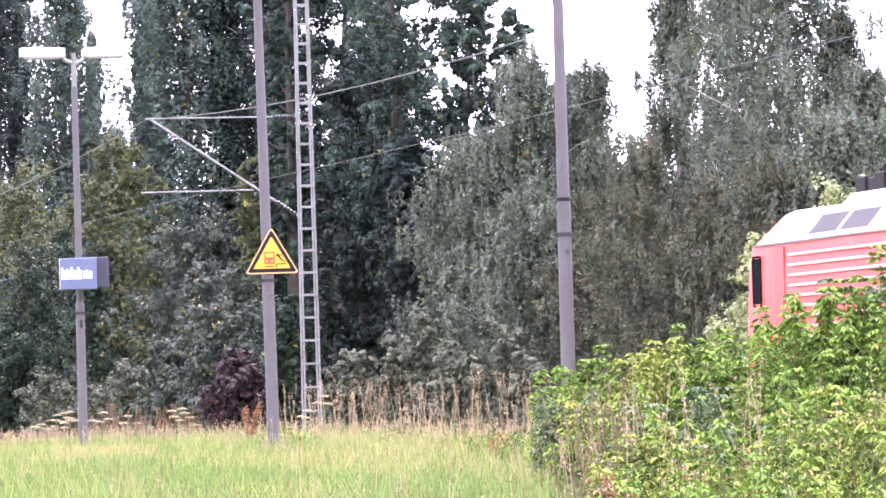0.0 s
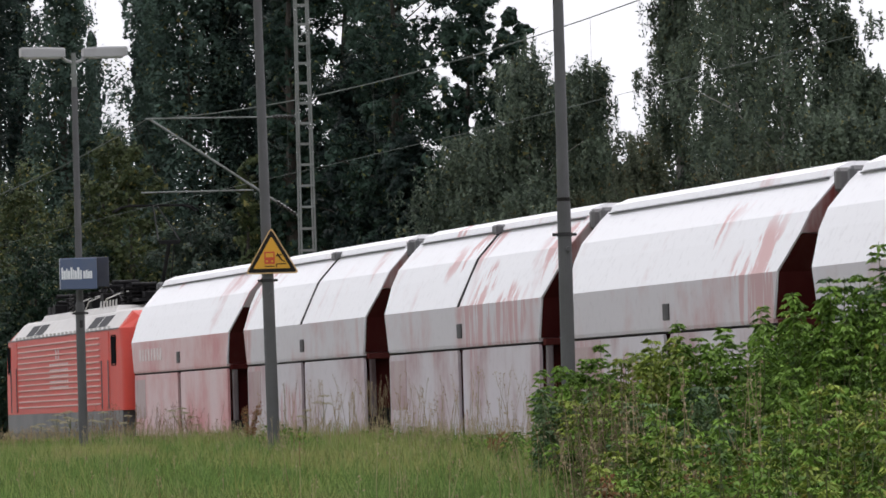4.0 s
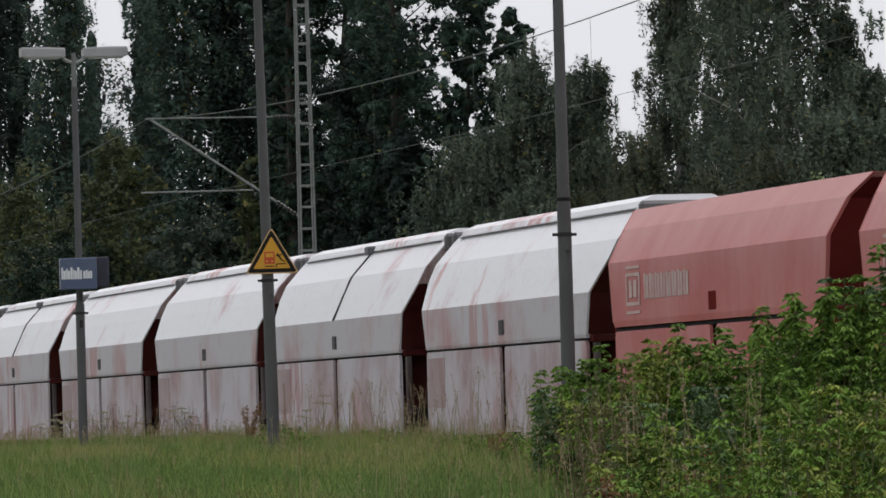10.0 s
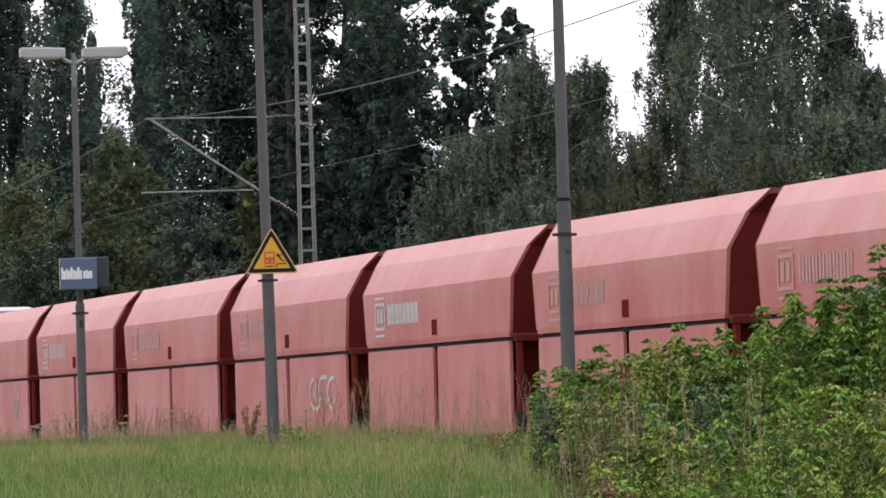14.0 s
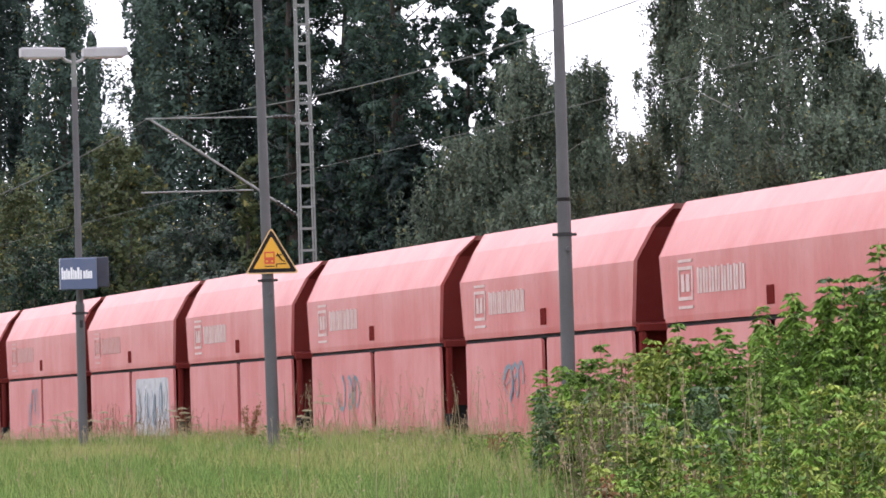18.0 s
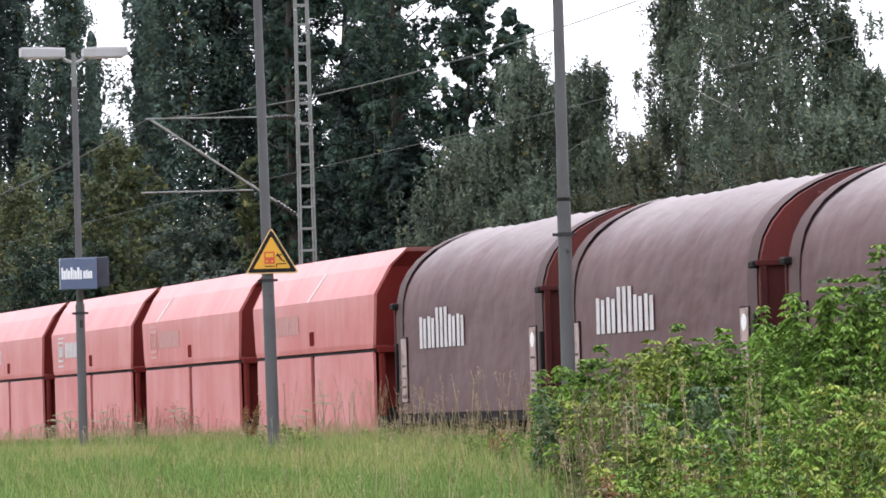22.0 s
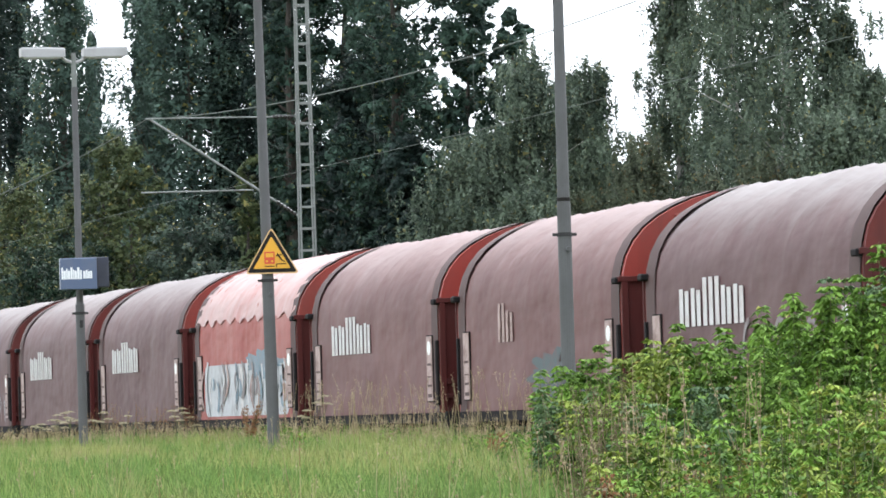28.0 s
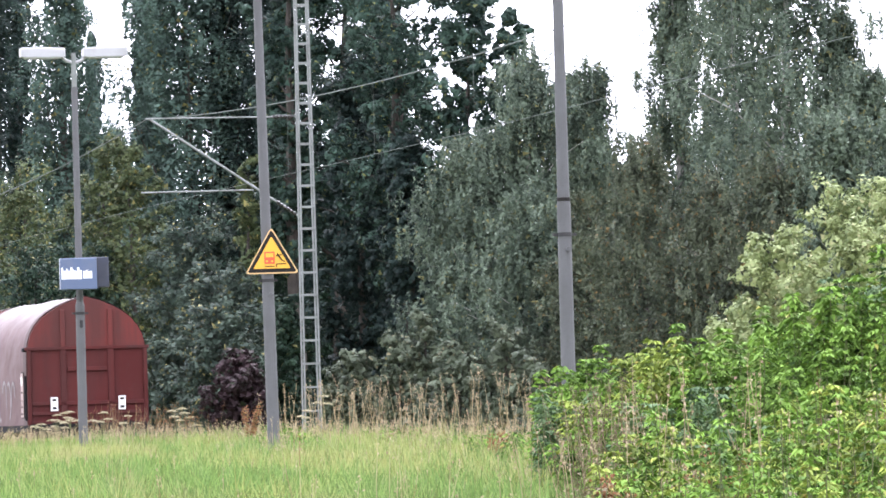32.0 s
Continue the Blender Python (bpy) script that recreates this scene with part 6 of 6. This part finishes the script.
# dry grass along the platform's edge, tallest half way along
sx, sy = strip(300, 18.6, 20.7, 66, 96)
seed_stalks("tall_dry_grass", sx, sy, 0.55 + 0.65 * RNG.random(len(sx)), 0.22, 0.010, 16, STRAW, SEED_PINK, "tall dry straw-coloured grass stalks along the platform edge")
sx, sy = strip(1500, 16.0, 20.8, 58, 130)
seed_stalks("short_dry_grass", sx, sy, 0.25 + 0.25 * RNG.random(len(sx)), 0.3, 0.012, 12, STRAW, SEED_PINK, "short dry pinkish grass in seed on the platform")
sx, sy = strip(150, 19.6, 20.6, 108, 122)
seed_stalks("withered_reeds", sx, sy, 0.5 + 0.45 * RNG.random(len(sx)), 0.5, 0.012, 14, LEAF_DEAD, RUST_SEED, "withered brown reeds beside the track")
sx, sy = strip(60, 8.5, 13.0, 30, 44)
seed_stalks("bank_dry_grass", sx, sy, 0.4 + 0.65 * RNG.random(len(sx)), 0.35, 0.012, 10, STRAW, SEED_PINK, "dry grass stalks between the bushes")
sx, sy = strip(260, 5.5, 17, 34, 80)
seed_stalks("meadow_seed_heads", sx, sy, 0.18 + 0.17 * RNG.random(len(sx)), 0.4, 0.008, 10, STRAW, SEED_PINK, "pale grass seed heads in the meadow")


sy = spread(120, 34, 52)
sx = sy * spread(120, 0.2545, 0.268)
seed_stalks("bank_edge_stalks", sx, sy, 0.5 + 0.65 * RNG.random(len(sx)), 0.4, 0.014, 16, LEAF_DEAD, LEAF_DEAD, "withered brown stalks at the edge of the bushes")

by = spread(5200, 27, 42)
bx = by * spread(5200, 0.258, 0.335)
blades("bank_grass", bx, by, (0.25 + 0.4 * RNG.random(len(bx))) * (0.6 + 0.4 * np.sin(bx * 5.0) * np.sin(by * 2.3)), 0.006 + 0.006 * RNG.random(len(bx)), GRASS, "tall green grass standing between the weeds", 0.45)
sy = spread(46, 28, 36)
sx = sy * spread(46, 0.262, 0.33)
seed_stalks("bank_front_stalks", sx, sy, 0.7 + 0.6 * RNG.random(len(sx)), 0.35, 0.010, 12, STRAW, SEED_PINK, "dry straw stalks standing among the low weeds")


def umbel_plant(x, y, height, heads, wide):
    """A withered umbellifer: forked stems that end in flat pale discs of small florets."""
    z0 = ground_height(x, y)
    ob = thing("umbel_plant", "withered pale umbel plant in the grass", "plant", "umbel plants", at=pose(x, y, z0))
    bm = bmesh.new()
    tube(bm, (0, 0, -0.03), (0, 0, height * 0.55), 0.009, 0.007, 5, False)
    for k in range(heads):
        a = 6.28 * k / heads + RNG.random()
        r = 0.0 if k == 0 else 0.1 + 0.16 * RNG.random()
        top = Vector((r * math.cos(a), r * math.sin(a), height * (1.0 if k == 0 else 0.62 + 0.36 * RNG.random())))
        tube(bm, (0, 0, height * (0.3 + 0.22 * RNG.random())), top, 0.006, 0.004, 4, False)
        n = 130
        rr, aa = wide * np.sqrt(RNG.random(n)), 6.28 * RNG.random(n)
        p = np.stack([top.x + rr * np.cos(aa), top.y + rr * np.sin(aa), top.z + 0.02 - 0.25 * rr * rr / wide + RNG.normal(0, 0.006, n)], axis=1)
        quad_mesh("umbel", leaf_quads(p, RNG.normal(size=(n, 3)) * np.array([1, 1, 0.3]), 0.022, 0.018, 0.1, 0.6), UMBEL, ob)
    tagged(part("stem_tangle", bm, STEM, ob), kind="stuff")


for x, y, h, k, w in ((19.6, 121, 0.75, 5, 0.10), (19.2, 118.5, 0.6, 4, 0.10), (19.8, 124, 0.7, 5, 0.11), (18.9, 112.5, 0.7, 4, 0.10), (19.5, 107, 0.72, 4, 0.10), (20.0, 116, 0.62, 4, 0.09), (20.3, 97.5, 0.85, 3, 0.12), (20.2, 98.5, 0.6, 3, 0.08), (18.8, 120, 0.5, 4, 0.1), (20.2, 110, 0.55, 3, 0.09)):
    umbel_plant(x, y, h, k, w)


def dock_plant(x, y, height):
    """A dead dock: rust-brown spikes of seed on a few stiff stems."""
    z0 = ground_height(x, y)
    ob = thing("dock_plant", "dead rust-brown dock with seed spikes", "plant", "dock plants", at=pose(x, y, z0))
    bm = bmesh.new()
    pts = []
    for k in range(5):
        tip = Vector((RNG.normal(0, 0.08), RNG.normal(0, 0.08), height * (1.0 if k == 0 else 0.6 + 0.35 * RNG.random())))
        tube(bm, (0, 0, -0.03), tip, 0.006, 0.003, 4, False)
        f = 0.35 + 0.65 * RNG.random(150)
        pts.append(np.array(tip)[None] * f[:, None] + RNG.normal(size=(150, 3)) * 0.022)
    tagged(part("stem_tangle", bm, STEM, ob), kind="stuff")
    p = np.concatenate(pts)
    quad_mesh("seed_spike", leaf_quads(p, RNG.normal(size=p.shape), 0.03, 0.022), RUST_SEED, ob, kind="stuff")


for x, y, h in ((17.6, 90.5, 0.75), (10.2, 30.6, 0.75), (9.0, 32.0, 0.7), (8.1, 31.0, 0.6), (10.0, 36.5, 0.5), (11.5, 35.4, 0.62), (16.3, 68, 0.35)):
    dock_plant(x, y, h)

for x, y, h, r in ((17.2, 84.2, 1.05, 0.35), (17.4, 87.2, 1.12, 0.4), (18.6, 84, 1.05, 0.5), (16.1, 66, 0.95, 0.3), (16.9, 70.5, 0.95, 0.35), (18.2, 78, 0.95, 0.4)):
    bush(x, y, h, r, 26, 0.09, LEAF_BUSH, "low green weeds in the platform grass")

for x, y, h, r in ((14.2, 56.5, 1.82, 0.06), (14.0, 53.8, 1.8, 0.1), (13.8, 51.4, 1.83, 0.06), (13.6, 49.3, 1.83, 0.08), (13.5, 48, 1.78, 0.12), (13.4, 46.7, 1.97, 0.06), (13.3, 45.7, 1.85, 0.1), (13.2, 44.6, 2.06, 0.06), (13.2, 43.8, 1.98, 0.1), (13.1, 42.8, 2.24, 0.06), (13.0, 41.8, 2.36, 0.1), (13.0, 41.3, 2.46, 0.1),
                   (12.0, 47.2, 1.16, 0.1), (12.2, 45.8, 1.35, 0.08), (12.2, 43.7, 1.4, 0.08), (12.2, 42.2, 1.5, 0.06), (12.2, 40.7, 1.6, 0.08), (12.2, 39.7, 1.7, 0.08)):
    bush(x, y, h * 1.07, r, 4, 0.08, LEAF_BUSH, "tall single leafy shoots rising from the bushes", True)


for x, y, h, r in ((7.5, 29.0, 0.78, 0.1), (7.62, 29.6, 0.66, 0.12), (8.2, 30.0, 0.85, 0.09), (9.35, 31.0, 1.1, 0.09), (9.6, 30.2, 0.9, 0.12), (8.75, 29.4, 0.8, 0.1), (10.0, 39.0, 0.9, 0.12)):
    bush(x, y, h, r, 9, 0.05, LEAF_DEAD, "withered brown weeds in front of the bushes")

# leafy weeds and taller grass along the far end of the meadow
for x, y, h, r in ((17.9, 100.5, 0.98, 0.35), (18.6, 106.5, 1.02, 0.4), (17.6, 108.5, 0.95, 0.3), (18.2, 96.5, 1.0, 0.35), (19.0, 93.0, 1.08, 0.4), (19.3, 101.5, 1.05, 0.4), (17.9, 112.0, 0.95, 0.4)):
    bush(x, y, h, r, 14, 0.07, LEAF_YELLOW, "low yellow-green weeds in the platform grass")
wx, wy = strip(150, 17.2, 20.6, 84, 124)
wx, wy = np.repeat(wx, 30) + RNG.normal(0, 0.09, 4500), np.repeat(wy, 30) + RNG.normal(0, 0.25, 4500)
keep = wx < EDGE - 0.3
wx, wy = wx[keep], wy[keep]
blades("verge_grass", wx, wy, np.repeat(0.6 + 0.8 * RNG.random(150), 30)[keep] * (0.16 + 0.22 * RNG.random(len(wx))), 0.007 + 0.006 * RNG.random(len(wx)), GRASS, "uneven tall grass tufts along the platform's far end", 0.4)


# ---- the train's run ----
def motions():
    for ob, y in VEHICLES:
        walk(ob, [(t, pose(TRACK, y + run(t), 0)) for t in ROWS])


motions()
